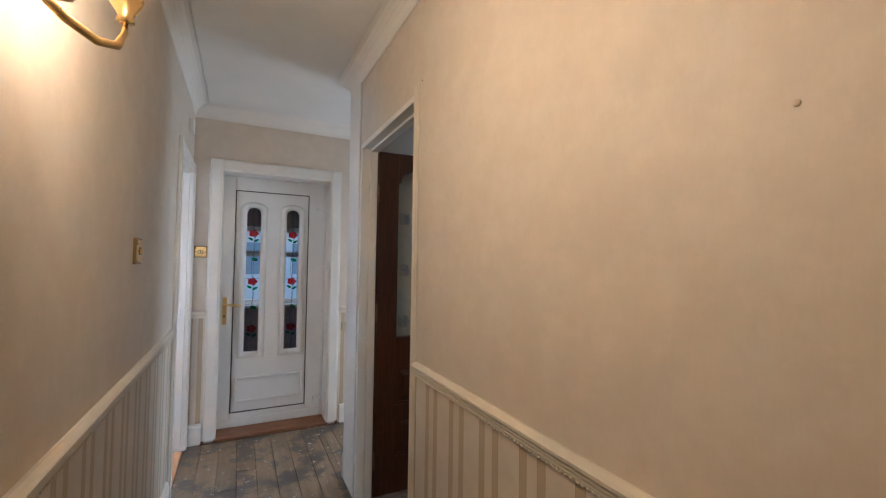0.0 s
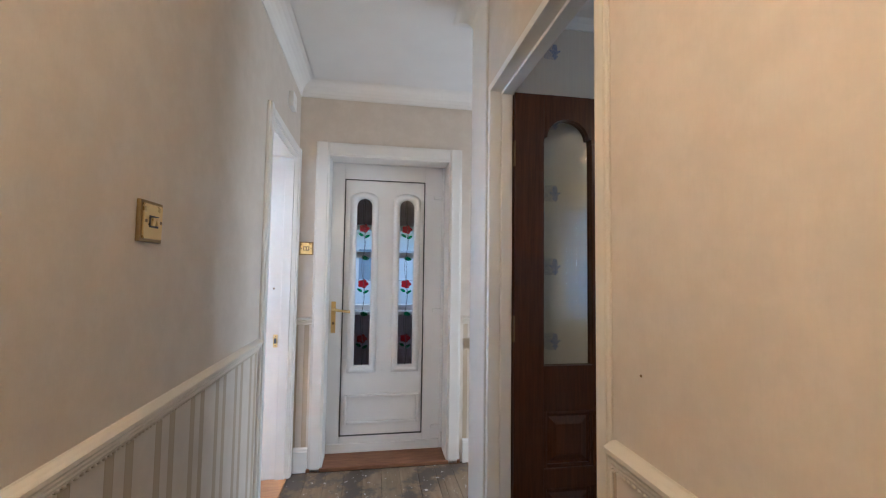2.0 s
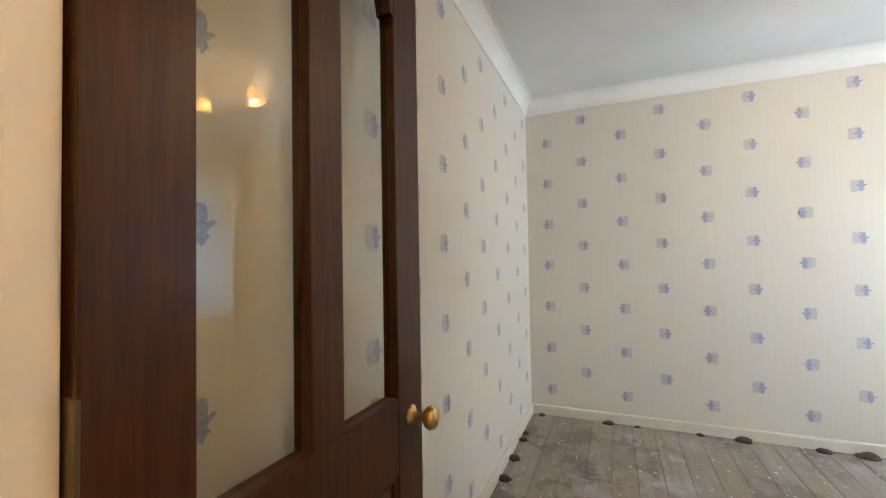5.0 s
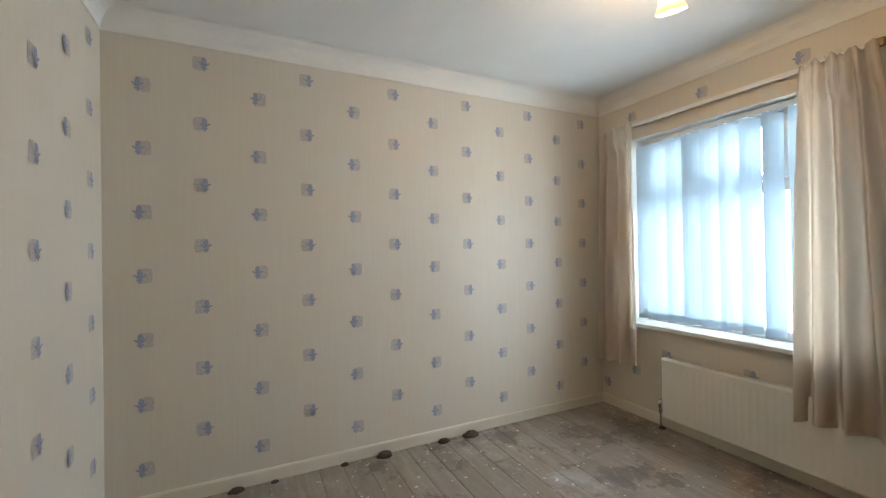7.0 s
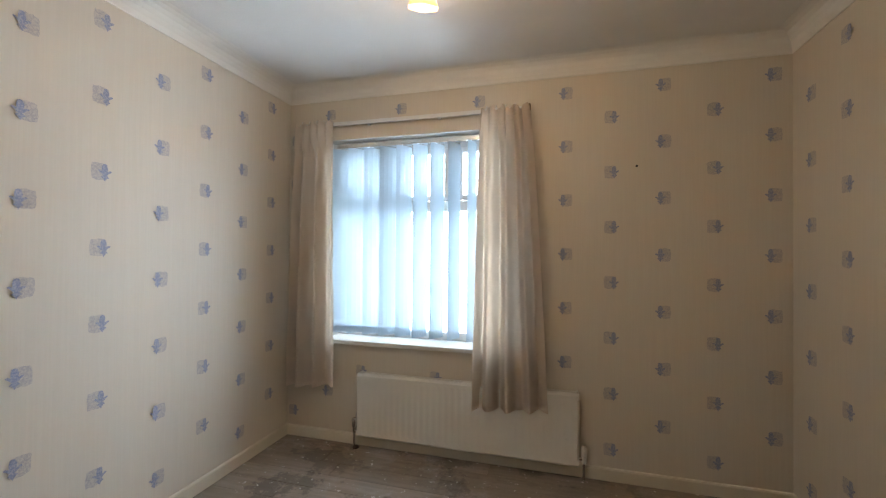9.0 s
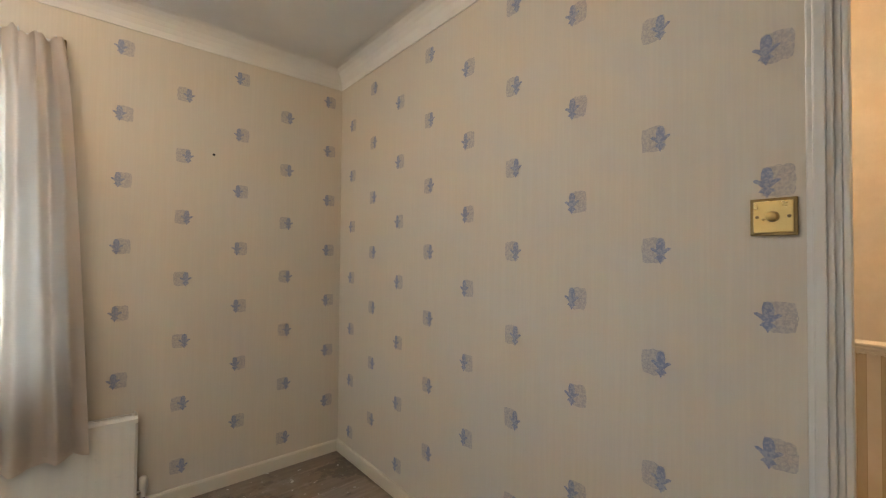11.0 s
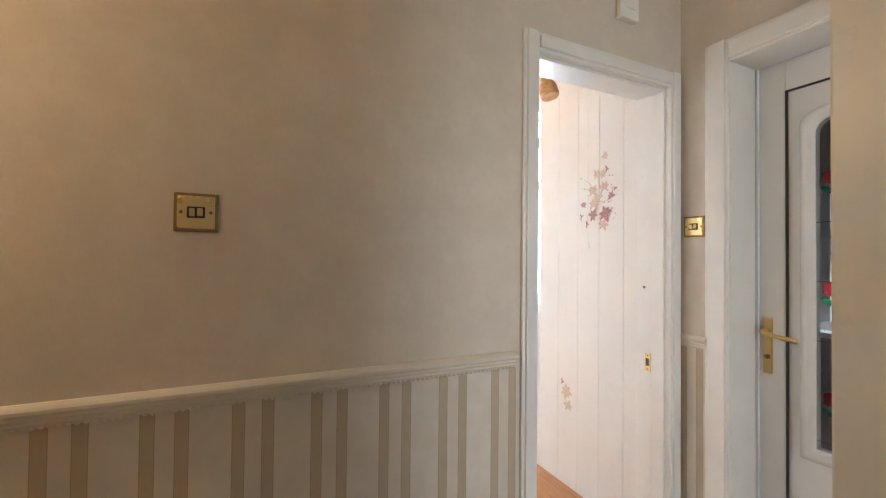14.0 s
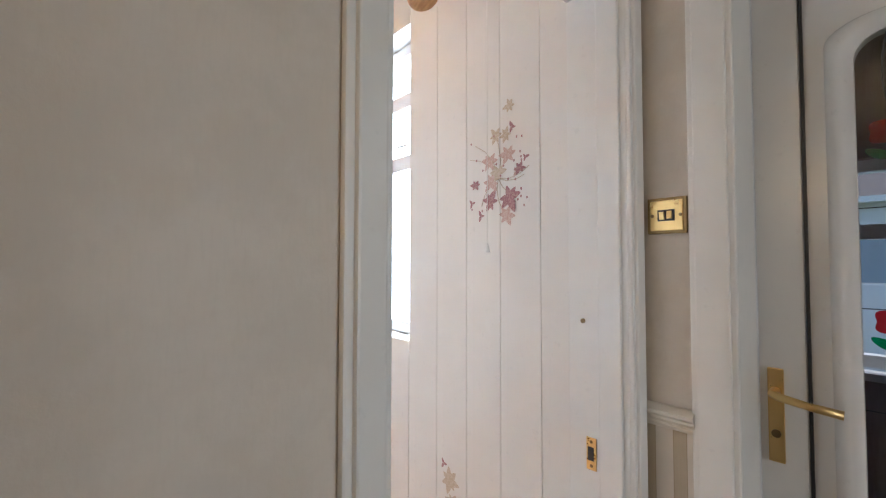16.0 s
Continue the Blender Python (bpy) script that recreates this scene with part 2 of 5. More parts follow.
CURTAIN = lined_cloth("cream_curtain_cloth", (0.80, 0.70, 0.60))
BLIND = fabric("pale_blind_cloth", (0.60, 0.70, 0.76), 0.27)


def glass(name, c=(1, 1, 1), rough=0.0):
    n = Nodes(name)
    n.b.inputs["Transmission Weight"].default_value = 1.0
    n.b.inputs["IOR"].default_value = 1.45
    if rough:
        n.bump(n.noise(60, 3), 0.5, 0.004)
    return n.done(c, rough)


GLASS = glass("clear_glass")
DOOR_GLASS = glass("tinted_door_glass", (0.74, 0.78, 0.76))
FROST = glass("obscure_glass", (0.96, 0.99, 1.0), 0.35)
RED_GLASS = glass("red_glass", (0.75, 0.02, 0.03), 0.15)
GREEN_GLASS = glass("green_glass", (0.01, 0.35, 0.10), 0.15)


def glow(name, c, strength):
    n = Nodes(name)
    n.b.inputs["Emission Color"].default_value = (*c, 1)
    n.b.inputs["Emission Strength"].default_value = strength
    return n.done((0.8, 0.58, 0.32), 0.3)


SHADE_LIT = glow("lit_glass_shade", (1.0, 0.55, 0.16), 0.32)

# ---------------------------------------------------------------- building helpers


def link(name, bm, mat, parent=None, label="", smooth=False):
    me = bpy.data.meshes.new(name)
    bm.to_mesh(me)
    bm.free()
    for m in mat if isinstance(mat, (list, tuple)) else (mat,):
        me.materials.append(m)
    if smooth:
        for p in me.polygons:
            p.use_smooth = True
    ob = new(name, me)
    if parent is not None:
        ob.parent = parent
    if label:
        ob["label"] = label
    return ob


def part(name, bm, mat, parent, label="", smooth=False):
    return link(name, bm, mat, parent, label, smooth)


def thing(name, label, category, group="", kind=""):
    return tagged(new(name), label, category, group, kind)


def box(bm, x0, y0, z0, x1, y1, z1, bev=0.0, mi=0):
    vs = [bm.verts.new(p) for p in ((x0, y0, z0), (x1, y0, z0), (x1, y1, z0), (x0, y1, z0), (x0, y0, z1), (x1, y0, z1), (x1, y1, z1), (x0, y1, z1))]
    fs = [bm.faces.new([vs[i] for i in q]) for q in ((0, 3, 2, 1), (4, 5, 6, 7), (0, 1, 5, 4), (1, 2, 6, 5), (2, 3, 7, 6), (3, 0, 4, 7))]
    for f in fs:
        f.material_index = mi
    if bev:
        es = list({e for f in fs for e in f.edges})
        bmesh.ops.bevel(bm, geom=es, offset=bev, segments=2, affect="EDGES", profile=0.6)
    return bm


def abox(*a, **k):
    return box(bmesh.new(), *a, **k)


def lathe(bm, prof, origin=(0, 0, 0), axis=(0, 0, 1), seg=20):
    """Turns (radius, height) pairs round an axis through the origin."""
    q = Vector((0, 0, 1)).rotation_difference(Vector(axis).normalized()).to_matrix()
    rings = []
    for r, h in prof:
        rings.append([bm.verts.new(Vector(origin) + q @ Vector((max(r, 1e-4) * math.cos(2 * math.pi * k / seg), max(r, 1e-4) * math.sin(2 * math.pi * k / seg), h))) for k in range(seg)])
    for a, b in zip(rings, rings[1:]):
        for k in range(seg):
            bm.faces.new((a[k], a[(k + 1) % seg], b[(k + 1) % seg], b[k]))
    bm.faces.new(rings[0][::-1])
    bm.faces.new(rings[-1])
    return bm


def tube(bm, pts, r, seg=10):
    pts = [Vector(p) for p in pts]
    rings = []
    up = Vector((0.13, 0.21, 0.97))
    for i, p in enumerate(pts):
        d = (pts[min(i + 1, len(pts) - 1)] - pts[max(i - 1, 0)]).normalized()
        a = d.cross(up).normalized()
        b = d.cross(a)
        rr = r[i] if isinstance(r, (list, tuple)) else r
        rings.append([bm.verts.new(p + a * rr * math.cos(2 * math.pi * k / seg) + b * rr * math.sin(2 * math.pi * k / seg)) for k in range(seg)])
    for a, b in zip(rings, rings[1:]):
        for k in range(seg):
            bm.faces.new((a[k], b[k], b[(k + 1) % seg], a[(k + 1) % seg]))
    bm.faces.new(rings[0])
    bm.faces.new(rings[-1][::-1])
    return bm


def sweep(bm, prof, p0, p1, out, cap=True, m0=0, m1=0):
    """Runs a closed profile of (outward, height) pairs straight from p0 to p1; m0 and m1 mitre the ends (1 outer corner, -1 inner)."""
    p0, p1, out = Vector(p0), Vector(p1), Vector(out)
    d = (p1 - p0).normalized()
    a = [bm.verts.new(p0 + out * u - d * u * m0 + Vector((0, 0, v))) for u, v in prof]
    b = [bm.verts.new(p1 + out * u + d * u * m1 + Vector((0, 0, v))) for u, v in prof]
    n = len(prof)
    for k in range(n):
        bm.faces.new((a[k], a[(k + 1) % n], b[(k + 1) % n], b[k]))
    if cap:
        bm.faces.new(a[::-1])
        bm.faces.new(b)
    bmesh.ops.recalc_face_normals(bm, faces=bm.faces[:])
    return bm


def wall(name, axis, a0, a1, d0, d1, top, holes, mats, label, cuts=()):
    """A wall along x or y. holes: (u0, u1, z0, z1). mats: faces at d0 low, d0 high, at d1 low, d1 high, and the rest; low lies under cuts[0]."""
    bm = bmesh.new()
    us = sorted({a0, a1, *[h[0] for h in holes], *[h[1] for h in holes]})
    zs = sorted({0.0, top, *cuts, *[h[2] for h in holes], *[h[3] for h in holes]})

    def pt(u, d, z):
        return (u, d, z) if axis == "x" else (d, u, z)

    def solid(i, j):
        if not (0 <= i < len(us) - 1 and 0 <= j < len(zs) - 1):
            return False
        cu, cz = (us[i] + us[i + 1]) / 2, (zs[j] + zs[j + 1]) / 2
        return not any(h[0] < cu < h[1] and h[2] < cz < h[3] for h in holes)

    def quad(ps, mi):
        f = bm.faces.new([bm.verts.new(p) for p in ps])
        f.material_index = mi
    for i in range(len(us) - 1):
        for j in range(len(zs) - 1):
            if not solid(i, j):
                continue
            u0, u1, z0, z1 = us[i], us[i + 1], zs[j], zs[j + 1]
            low = bool(cuts) and z1 <= cuts[0] + 1e-6
            quad([pt(u0, d0, z0), pt(u1, d0, z0), pt(u1, d0, z1), pt(u0, d0, z1)], 0 if low else 1)
            quad([pt(u0, d1, z0), pt(u0, d1, z1), pt(u1, d1, z1), pt(u1, d1, z0)], 2 if low else 3)
            for ii, jj, ps in ((i - 1, j, [(u0, d0, z0), (u0, d0, z1), (u0, d1, z1), (u0, d1, z0)]), (i + 1, j, [(u1, d0, z0), (u1, d1, z0), (u1, d1, z1), (u1, d0, z1)]),
                               (i, j - 1, [(u0, d0, z0), (u0, d1, z0), (u1, d1, z0), (u1, d0, z0)]), (i, j + 1, [(u0, d0, z1), (u1, d0, z1), (u1, d1, z1), (u0, d1, z1)])):
                if not solid(ii, jj):
                    quad([pt(*p) for p in ps], 4)
    bmesh.ops.remove_doubles(bm, verts=bm.verts[:], dist=1e-5)
    bmesh.ops.recalc_face_normals(bm, faces=bm.faces[:])
    return tagged(link(name, bm, mats), label, "wall", "", "structure")


# ---------------------------------------------------------------- structure
TOP = 2.62
DADO = 0.935
EH = 0.937          # hall face of the wall to the bedroom
EB = 1.028          # bedroom face of it
NB = -1.045         # bedroom's north face
XB = 4.076         # bedroom's far face
SB = -4.332         # bedroom's window wall
NL = -0.89         # lobby face of the bedroom's north wall
DOOR_S, DOOR_N, DOOR_H = -1.954, -1.167, 1.987
WX0, WX1, WZ0, WZ1 = 2.42, 3.77, 0.70, 2.085   # bedroom window
W_S, W_N, W_H = -0.742, -0.078, 1.963

wall_west = wall("wall_west", "y", -5.0, 0.0, -0.12, 0.0, TOP, [(W_S - 0.022, W_N + 0.022, 0, W_H + 0.022)], [UPVC, UPVC, STRIPE_Y, HALL_PAPER, WHITE_GLOSS], "hall wall with beige paper over striped paper", (DADO,))
wall_east = wall("wall_east", "y", -5.0, NL, EH, EB, TOP, [(DOOR_S - 0.03, DOOR_N + 0.03, 0, DOOR_H + 0.03)], [STRIPE_Y, HALL_PAPER, BED_PAPER, BED_PAPER, WHITE_GLOSS], "papered partition wall between hall and bedroom", (DADO,))
wall_north = wall("wall_north", "x", -2.5, 2.1, 0.0, 0.30, TOP, [(0.17, 1.03, 0, 2.03), (-1.70, -0.90, 0.972, 2.268)], [STRIPE_X, HALL_PAPER, brick_mat(), PORCH_BROWN, WHITE_GLOSS], "front wall with beige paper over striped paper", (DADO,))
wall_bedroom_north = wall("wall_bedroom_north", "x", EB, XB + 0.25, NB, NL, TOP, [], [BED_PAPER, BED_PAPER, STRIPE_X, HALL_PAPER, HALL_PAPER], "bedroom wall with cream patterned paper", (DADO,))
wall_bedroom_east = wall("wall_bedroom_east", "y", SB - 0.28, NB, XB, XB + 0.25, TOP, [], [BED_PAPER, BED_PAPER, UPVC, UPVC, UPVC], "bedroom wall with cream patterned paper", (DADO,))
wall_south = wall("wall_south", "x", EB, XB, SB - 0.28, SB, TOP, [(WX0, WX1, WZ0, WZ1)], [PORCH_BROWN, PORCH_BROWN, BED_PAPER, BED_PAPER, COVING], "bedroom window wall with cream patterned paper", (DADO,))
wall_hall_end = wall("wall_hall_end", "x", -0.12, EB, -5.12, -5.0, TOP, [], [UPVC, UPVC, STRIPE_X, HALL_PAPER, UPVC], "papered end wall of the hall", (DADO,))
# unseen end wall; its opening is added only to let the fill lamp through
wall_lobby = wall("wall_lobby", "y", NL, 0.0, 2.0, 2.1, TOP, [(-0.80, -0.16, 0, 2.0)], [STRIPE_Y, HALL_PAPER, UPVC, UPVC, WHITE_GLOSS], "unseen papered end wall of the lobby, opened for an added fill lamp", (DADO,))
wall_side_room = wall("wall_side_room", "y", -2.4, 0.0, -2.5, -2.4, TOP, [], [COVING] * 5, "pale wall of the side room")
wall_side_room_south = wall("wall_side_room_south", "x", -2.4, -0.12, -2.5, -2.4, TOP, [], [COVING] * 5, "pale wall of the side room")


def slab(name, x0, y0, z0, x1, y1, z1, mat, label, category):
    return tagged(link(name, abox(x0, y0, z0, x1, y1, z1), mat), label, category, "", "structure")


slab("ceiling_hall", -0.002, -5.0, 2.475, EH + 0.002, 0.002, 2.58, CEILING, "off-white plastered hall ceiling", "ceiling")
slab("ceiling_lobby", EH + 0.002, NL, 2.475, 2.0, 0.002, 2.58, CEILING, "off-white plastered lobby ceiling", "ceiling")
slab("ceiling_bedroom", EB, SB, 2.465, XB, NB, 2.60, CEILING, "off-white textured bedroom ceiling", "ceiling")
slab("roof_cover", -2.6, -5.2, 2.66, XB + 0.3, 0.3, 2.72, PORCH_BROWN, "flat cover above the ceilings", "roof")
slab("subfloor", -2.5, -5.12, -0.10, XB + 0.25, 0.30, -0.022, DEBRIS, "dark ground under the boards", "floor")

# coving: a concave quarter against wall and ceiling


def coving(name, p0, p1, out, drop, ceil, m0=-1, m1=-1):
    prof = [(0, 0), (0, -drop)] + [(drop * (1 - math.cos(a)) * 0.98 + 0.004, -drop * (1 - math.sin(a)) + 0.0) for a in [radians(k) for k in range(0, 91, 15)]]
    prof = [(0, 0), (0, -drop - 0.006), (0.006, -drop - 0.006)] + prof[2:] + [(drop + 0.006, 0)]
    return tagged(link(name, sweep(bmesh.new(), prof, (*p0, ceil), (*p1, ceil), out, True, m0, m1), COVING), "off-white plaster coving along the ceiling edge", "coving", "", "structure")


for p0, p1, out, m0, m1 in (((0, -5), (0, 0), (1, 0, 0), -1, -1), ((EH, -5), (EH, NL), (-1, 0, 0), -1, 1), ((0, 0), (2.0, 0), (0, -1, 0), -1, -1), ((EH, NL), (2.0, NL), (0, 1, 0), 1, -1), ((2.0, NL), (2.0, 0), (-1, 0, 0), -1, -1), ((0, -5), (EH, -5), (0, 1, 0), -1, -1)):
    coving("hall_coving", p0, p1, out, 0.085, 2.475, m0, m1)
for p0, p1, out in (((EB, SB), (EB, NB), (1, 0, 0)), ((XB, SB), (XB, NB), (-1, 0, 0)), ((EB, NB), (XB, NB), (0, -1, 0)), ((EB, SB), (XB, SB), (0, 1, 0))):
    coving("bedroom_coving", p0, p1, out, 0.098, 2.465)

# skirting
SK_HALL = [(0, 0), (0.018, 0), (0.018, 0.125), (0.014, 0.13), (0.012, 0.142), (0.004, 0.15), (0, 0.15)]
SK_BED = [(0, 0), (0.014, 0), (0.014, 0.062), (0.010, 0.070), (0, 0.072)]


def skirting(p0, p1, out, prof):
    return tagged(link("skirting", sweep(bmesh.new(), prof, (*p0, 0.0), (*p1, 0.0), out), CREAM_GLOSS if prof is SK_BED else WHITE_GLOSS), "cream painted wooden skirting board" if prof is SK_BED else "white painted wooden skirting board", "skirting", "", "structure")


for p0, p1, out in (((0, -5), (0, W_S - 0.085), (1, 0, 0)), ((EH, -5), (EH, DOOR_S - 0.075), (-1, 0, 0)), ((0.02, 0), (0.105, 0), (0, -1, 0)), ((1.095, 0), (2.0, 0), (0, -1, 0)), ((EH - 0.012, NL), (2.0, NL), (0, 1, 0))):
    skirting(p0, p1, out, SK_HALL)
for p0, p1, out in (((EB, SB), (EB, DOOR_S - 0.08), (1, 0, 0)), ((XB, SB), (XB, NB), (-1, 0, 0)), ((EB, NB), (XB, NB), (0, -1, 0)), ((EB, SB), (XB, SB), (0, 1, 0))):
    skirting(p0, p1, out, SK_BED)

# dado rail with a carved rope edge
RAIL = [(0, -0.026), (0.009, -0.026), (0.012, -0.018), (0.010, -0.014), (0.015, -0.012), (0.017, -0.006), (0.015, -0.001), (0.021, 0.001), (0.025, 0.007), (0.025, 0.014), (0.018, 0.019), (0.007, 0.024), (0, 0.024)]


def dado(p0, p1, out, beads=True):
    ob = tagged(link("dado_rail", sweep(bmesh.new(), RAIL, (*p0, DADO), (*p1, DADO), out), CREAM_GLOSS), "cream painted dado rail with carved beads", "dado rail", "", "structure")
    if beads:
        a, b, o = Vector((*p0, DADO)), Vector((*p1, DADO)), Vector(out)
        d = (b - a)
        n = int(d.length / 0.0145)
        bm = bmesh.new()
        for k in range(n):
            c = a + d * ((k + 0.5) / n) + o * 0.009 + Vector((0, 0, -0.026))
            m = Matrix.Translation(c) @ Matrix.Diagonal((0.0052, 0.0052, 0.0042, 1))
            bmesh.ops.create_icosphere(bm, subdivisions=1, radius=1.0, matrix=m)
        part("bead_row", bm, CREAM_GLOSS, ob, "row of small carved beads", True)
    return ob


dado((0, -3.8), (0, W_S - 0.085), (1, 0, 0))
dado((EH, -3.8), (EH, DOOR_S - 0.06), (-1, 0, 0))
dado((0, 0), (0.112, 0), (0, -1, 0), False)
dado((1.085, 0), (2.0, 0), (0, -1, 0), False)
dado((EH - 0.035, NL), (2.0, NL), (0, 1, 0), False)

# ---------------------------------------------------------------- door linings and architraves


def architrave(name, axis, d, out, u0, u1, top, w, label, sides=(1, 1), head=True, mat=WHITE_GLOSS, deep=0.020):
    """Three mouldings round an opening on the face d of a wall."""
    ob = thing(name, label, "door frame", "", "structure")
    for kind, a0, a1, z0, z1 in (("upright", u0 - w, u0, 0, top + w), ("upright", u1, u1 + w, 0, top + w), ("head", u0, u1, top, top + w)):
        if kind == "head" and not head:
            continue
        if (kind == "upright" and a0 < u0 and not sides[0]) or (kind == "upright" and a0 >= u1 and not sides[1]):
            continue
        for t, ins in ((deep * 0.6, 0.0), (deep, 0.012)):
            bm = bmesh.new()
            aa0, aa1, zz0, zz1 = a0 + ins, a1 - ins, z0, z1
            if kind == "head":
                aa0, aa1, zz0, zz1 = a0, a1, z0 + ins, z1 - ins
            e0, e1 = sorted((d, d + out * t))
            if axis == "y":
                box(bm, e0, aa0, zz0, e1, aa1, zz1, 0.004)
            else:
                box(bm, aa0, e0, zz0, aa1, e1, zz1, 0.004)
            part(kind if ins == 0 else kind + "_bead", bm, mat, ob)
    return ob


def lining(name, axis, d0, d1, u0, u1, top, label, t=0.03, stop=None):
    ob = thing(name, label, "door frame", "", "structure")

    def put(nm, a0, a1, e0, e1, z0, z1):
        part(nm, abox(e0, a0, z0, e1, a1, z1, bev=0.003) if axis == "y" else abox(a0, e0, z0, a1, e1, z1, bev=0.003), WHITE_GLOSS, ob)
    put("jamb", u0 - t, u0, d0, d1, 0, top + t)
    put("jamb", u1, u1 + t, d0, d1, 0, top + t)
    put("head", u0, u1, d0, d1, top, top + t)
    if stop:
        put("stop", u0, u0 + 0.012, stop[0], stop[1], 0, top)
        put("stop", u1 - 0.012, u1, stop[0], stop[1], 0, top)
        put("head_stop", u0 + 0.012, u1 - 0.012, stop[0], stop[1], top - 0.012, top)
    return ob


bed_lining = lining("bedroom_door_lining", "y", EH - 0.002, EB + 0.002, DOOR_S, DOOR_N, DOOR_H, "white painted lining of the bedroom doorway", 0.028, (EH + 0.045, EH + 0.09))
for hz in (0.21, 1.045, 1.735):
    part("hinge_leaf", abox(EB - 0.046, DOOR_N - 0.0025, hz - 0.05, EB - 0.012, DOOR_N + 0.001, hz + 0.05), DARK_BRASS, bed_lining, "aged brass hinge leaf")
architrave("bedroom_door_frame", "y", EH, -1, DOOR_S, DOOR_N, DOOR_H, 0.052, "cream painted upright moulding beside the bedroom doorway, hall side", (1, 0), False, CREAM_GLOSS, 0.008)
architrave("bedroom_door_frame_inner", "y", EB, 1, DOOR_S - 0.012, DOOR_N + 0.012, DOOR_H + 0.02, 0.046, "white painted moulding round the bedroom doorway, bedroom side")
tagged(link("corner_board", abox(EH - 0.010, DOOR_N + 0.030, 0, EH - 0.0005, NL - 0.002, 2.39, bev=0.003), WHITE_GLOSS), "white painted board on the wall's outer corner", "trim", "", "structure")
side_lining = lining("side_door_lining", "y", -0.15, 0.003, W_S, W_N, W_H, "white painted lining of the open side doorway", 0.02, (-0.066, -0.012))
architrave("side_door_frame", "y", 0.0, 1, W_S, W_N, W_H, 0.064, "white painted moulding round the side doorway")
front_arch = architrave("front_door_frame", "x", 0.0, -1, 0.195, 0.985, 2.005, 0.088, "white painted moulding round the front door")
front_reveal = lining("front_door_reveal", "x", 0.0, 0.16, 0.195, 0.985, 2.005, "white lined reveal of the front door", 0.02)

# keep plates on the side doorway's jamb
plate = tagged(link("strike_plate", abox(-0.103, W_N - 0.0035, 0.785, -0.078, W_N - 0.0005, 0.862, bev=0.001), BRASS), "brass strike plate on the side door jamb", "strike plate")
part("latch_hole", abox(-0.099, W_N - 0.005, 0.808, -0.084, W_N - 0.0036, 0.84), BLACK, plate)
part("screw_head", lathe(bmesh.new(), [(0.004, 0), (0.003, 0.002)], (-0.0905, W_N - 0.0036, 0.852), (0, -1, 0), 10), DARK_BRASS, plate)
part("screw_head", lathe(bmesh.new(), [(0.004, 0), (0.003, 0.002)], (-0.0905, W_N - 0.0036, 0.795), (0, -1, 0), 10), DARK_BRASS, plate)
tagged(link("bolt_socket", lathe(bmesh.new(), [(0.006, 0), (0.006, 0.002), (0.003, 0.0025), (0.003, 0.001)], (-0.110, W_N - 0.0005, 1.141), (0, -1, 0), 14), DARK_BRASS), "small dark bolt socket in the side door jamb", "bolt socket")

# ---------------------------------------------------------------- front door
FY = 0.185          # inner face of the leaf
fd = thing("door_1", "closed white plastic front door with two arched rose-glass panes", "front door", "", "structure")
fd.location = (-0.0145, 0.008, 0.0)


def rect_ring(bm, x0, z0, x1, z1, w, y0, y1, bev=0.006):
    box(bm, x0, y0, z0, x0 + w, y1, z1, bev)
    box(bm, x1 - w, y0, z0, x1, y1, z1, bev)
    box(bm, x0 + w, y0, z0, x1 - w, y1, z0 + w, bev)
    box(bm, x0 + w, y0, z1 - w, x1 - w, y1, z1, bev)
    return bm


part("outer_frame", rect_ring(bmesh.new(), 0.145, 0.02, 1.045, 2.075, 0.062, FY - 0.012, FY + 0.06), UPVC, fd)
sb0 = bmesh.new()
for q in ((0.205, 0.045, 0.293, 2.02), (0.860, 0.045, 0.985, 2.02), (0.293, 0.045, 0.860, 0.133), (0.293, 1.895, 0.860, 2.02)):
    box(sb0, q[0], FY, q[1], q[2], FY + 0.05, q[3], 0.003)
sash = part("sash", sb0, UPVC, fd)
PX0, PX1, PZ0, PZ1 = 0.298, 0.855, 0.132, 1.896
part("gasket", rect_ring(bmesh.new(), PX0 - 0.004, PZ0 - 0.004, PX1 + 0.004, PZ1 + 0.004, 0.006, FY - 0.003, FY + 0.006, 0), BLACK, fd, "thin black rubber gasket")
LENS = ((0.380, 0.484), (0.682, 0.784))
GZ0, GZ1 = 0.600, 1.768


def arch_pts(x0, x1, z0, z1, n=14):
    r = (x1 - x0) / 2
    c = (x0 + x1) / 2
    return [(x0, z0), (x1, z0)] + [(c + r * math.cos(math.pi * k / n), z1 - r + r * math.sin(math.pi * k / n)) for k in range(n + 1)]


def arch_ring(bm, inner, outer, yi, yo, yb):
    """A moulded ring between two arched outlines: a sloped face and its sides."""
    n = len(inner)
    rows = [[bm.verts.new((p[0], yb, p[1])) for p in outer], [bm.verts.new((p[0] * 0.75 + q[0] * 0.25, yo, p[1] * 0.75 + q[1] * 0.25)) for p, q in zip(outer, inner)],
            [bm.verts.new((p[0] * 0.35 + q[0] * 0.65, yo, p[1] * 0.35 + q[1] * 0.65)) for p, q in zip(outer, inner)], [bm.verts.new((q[0], yi, q[1])) for q in inner]]
    for a, b in zip(rows, rows[1:]):
        for k in range(n):
            bm.faces.new((a[k], a[(k + 1) % n], b[(k + 1) % n], b[k]))
    bmesh.ops.recalc_face_normals(bm, faces=bm.faces[:])
    return bm


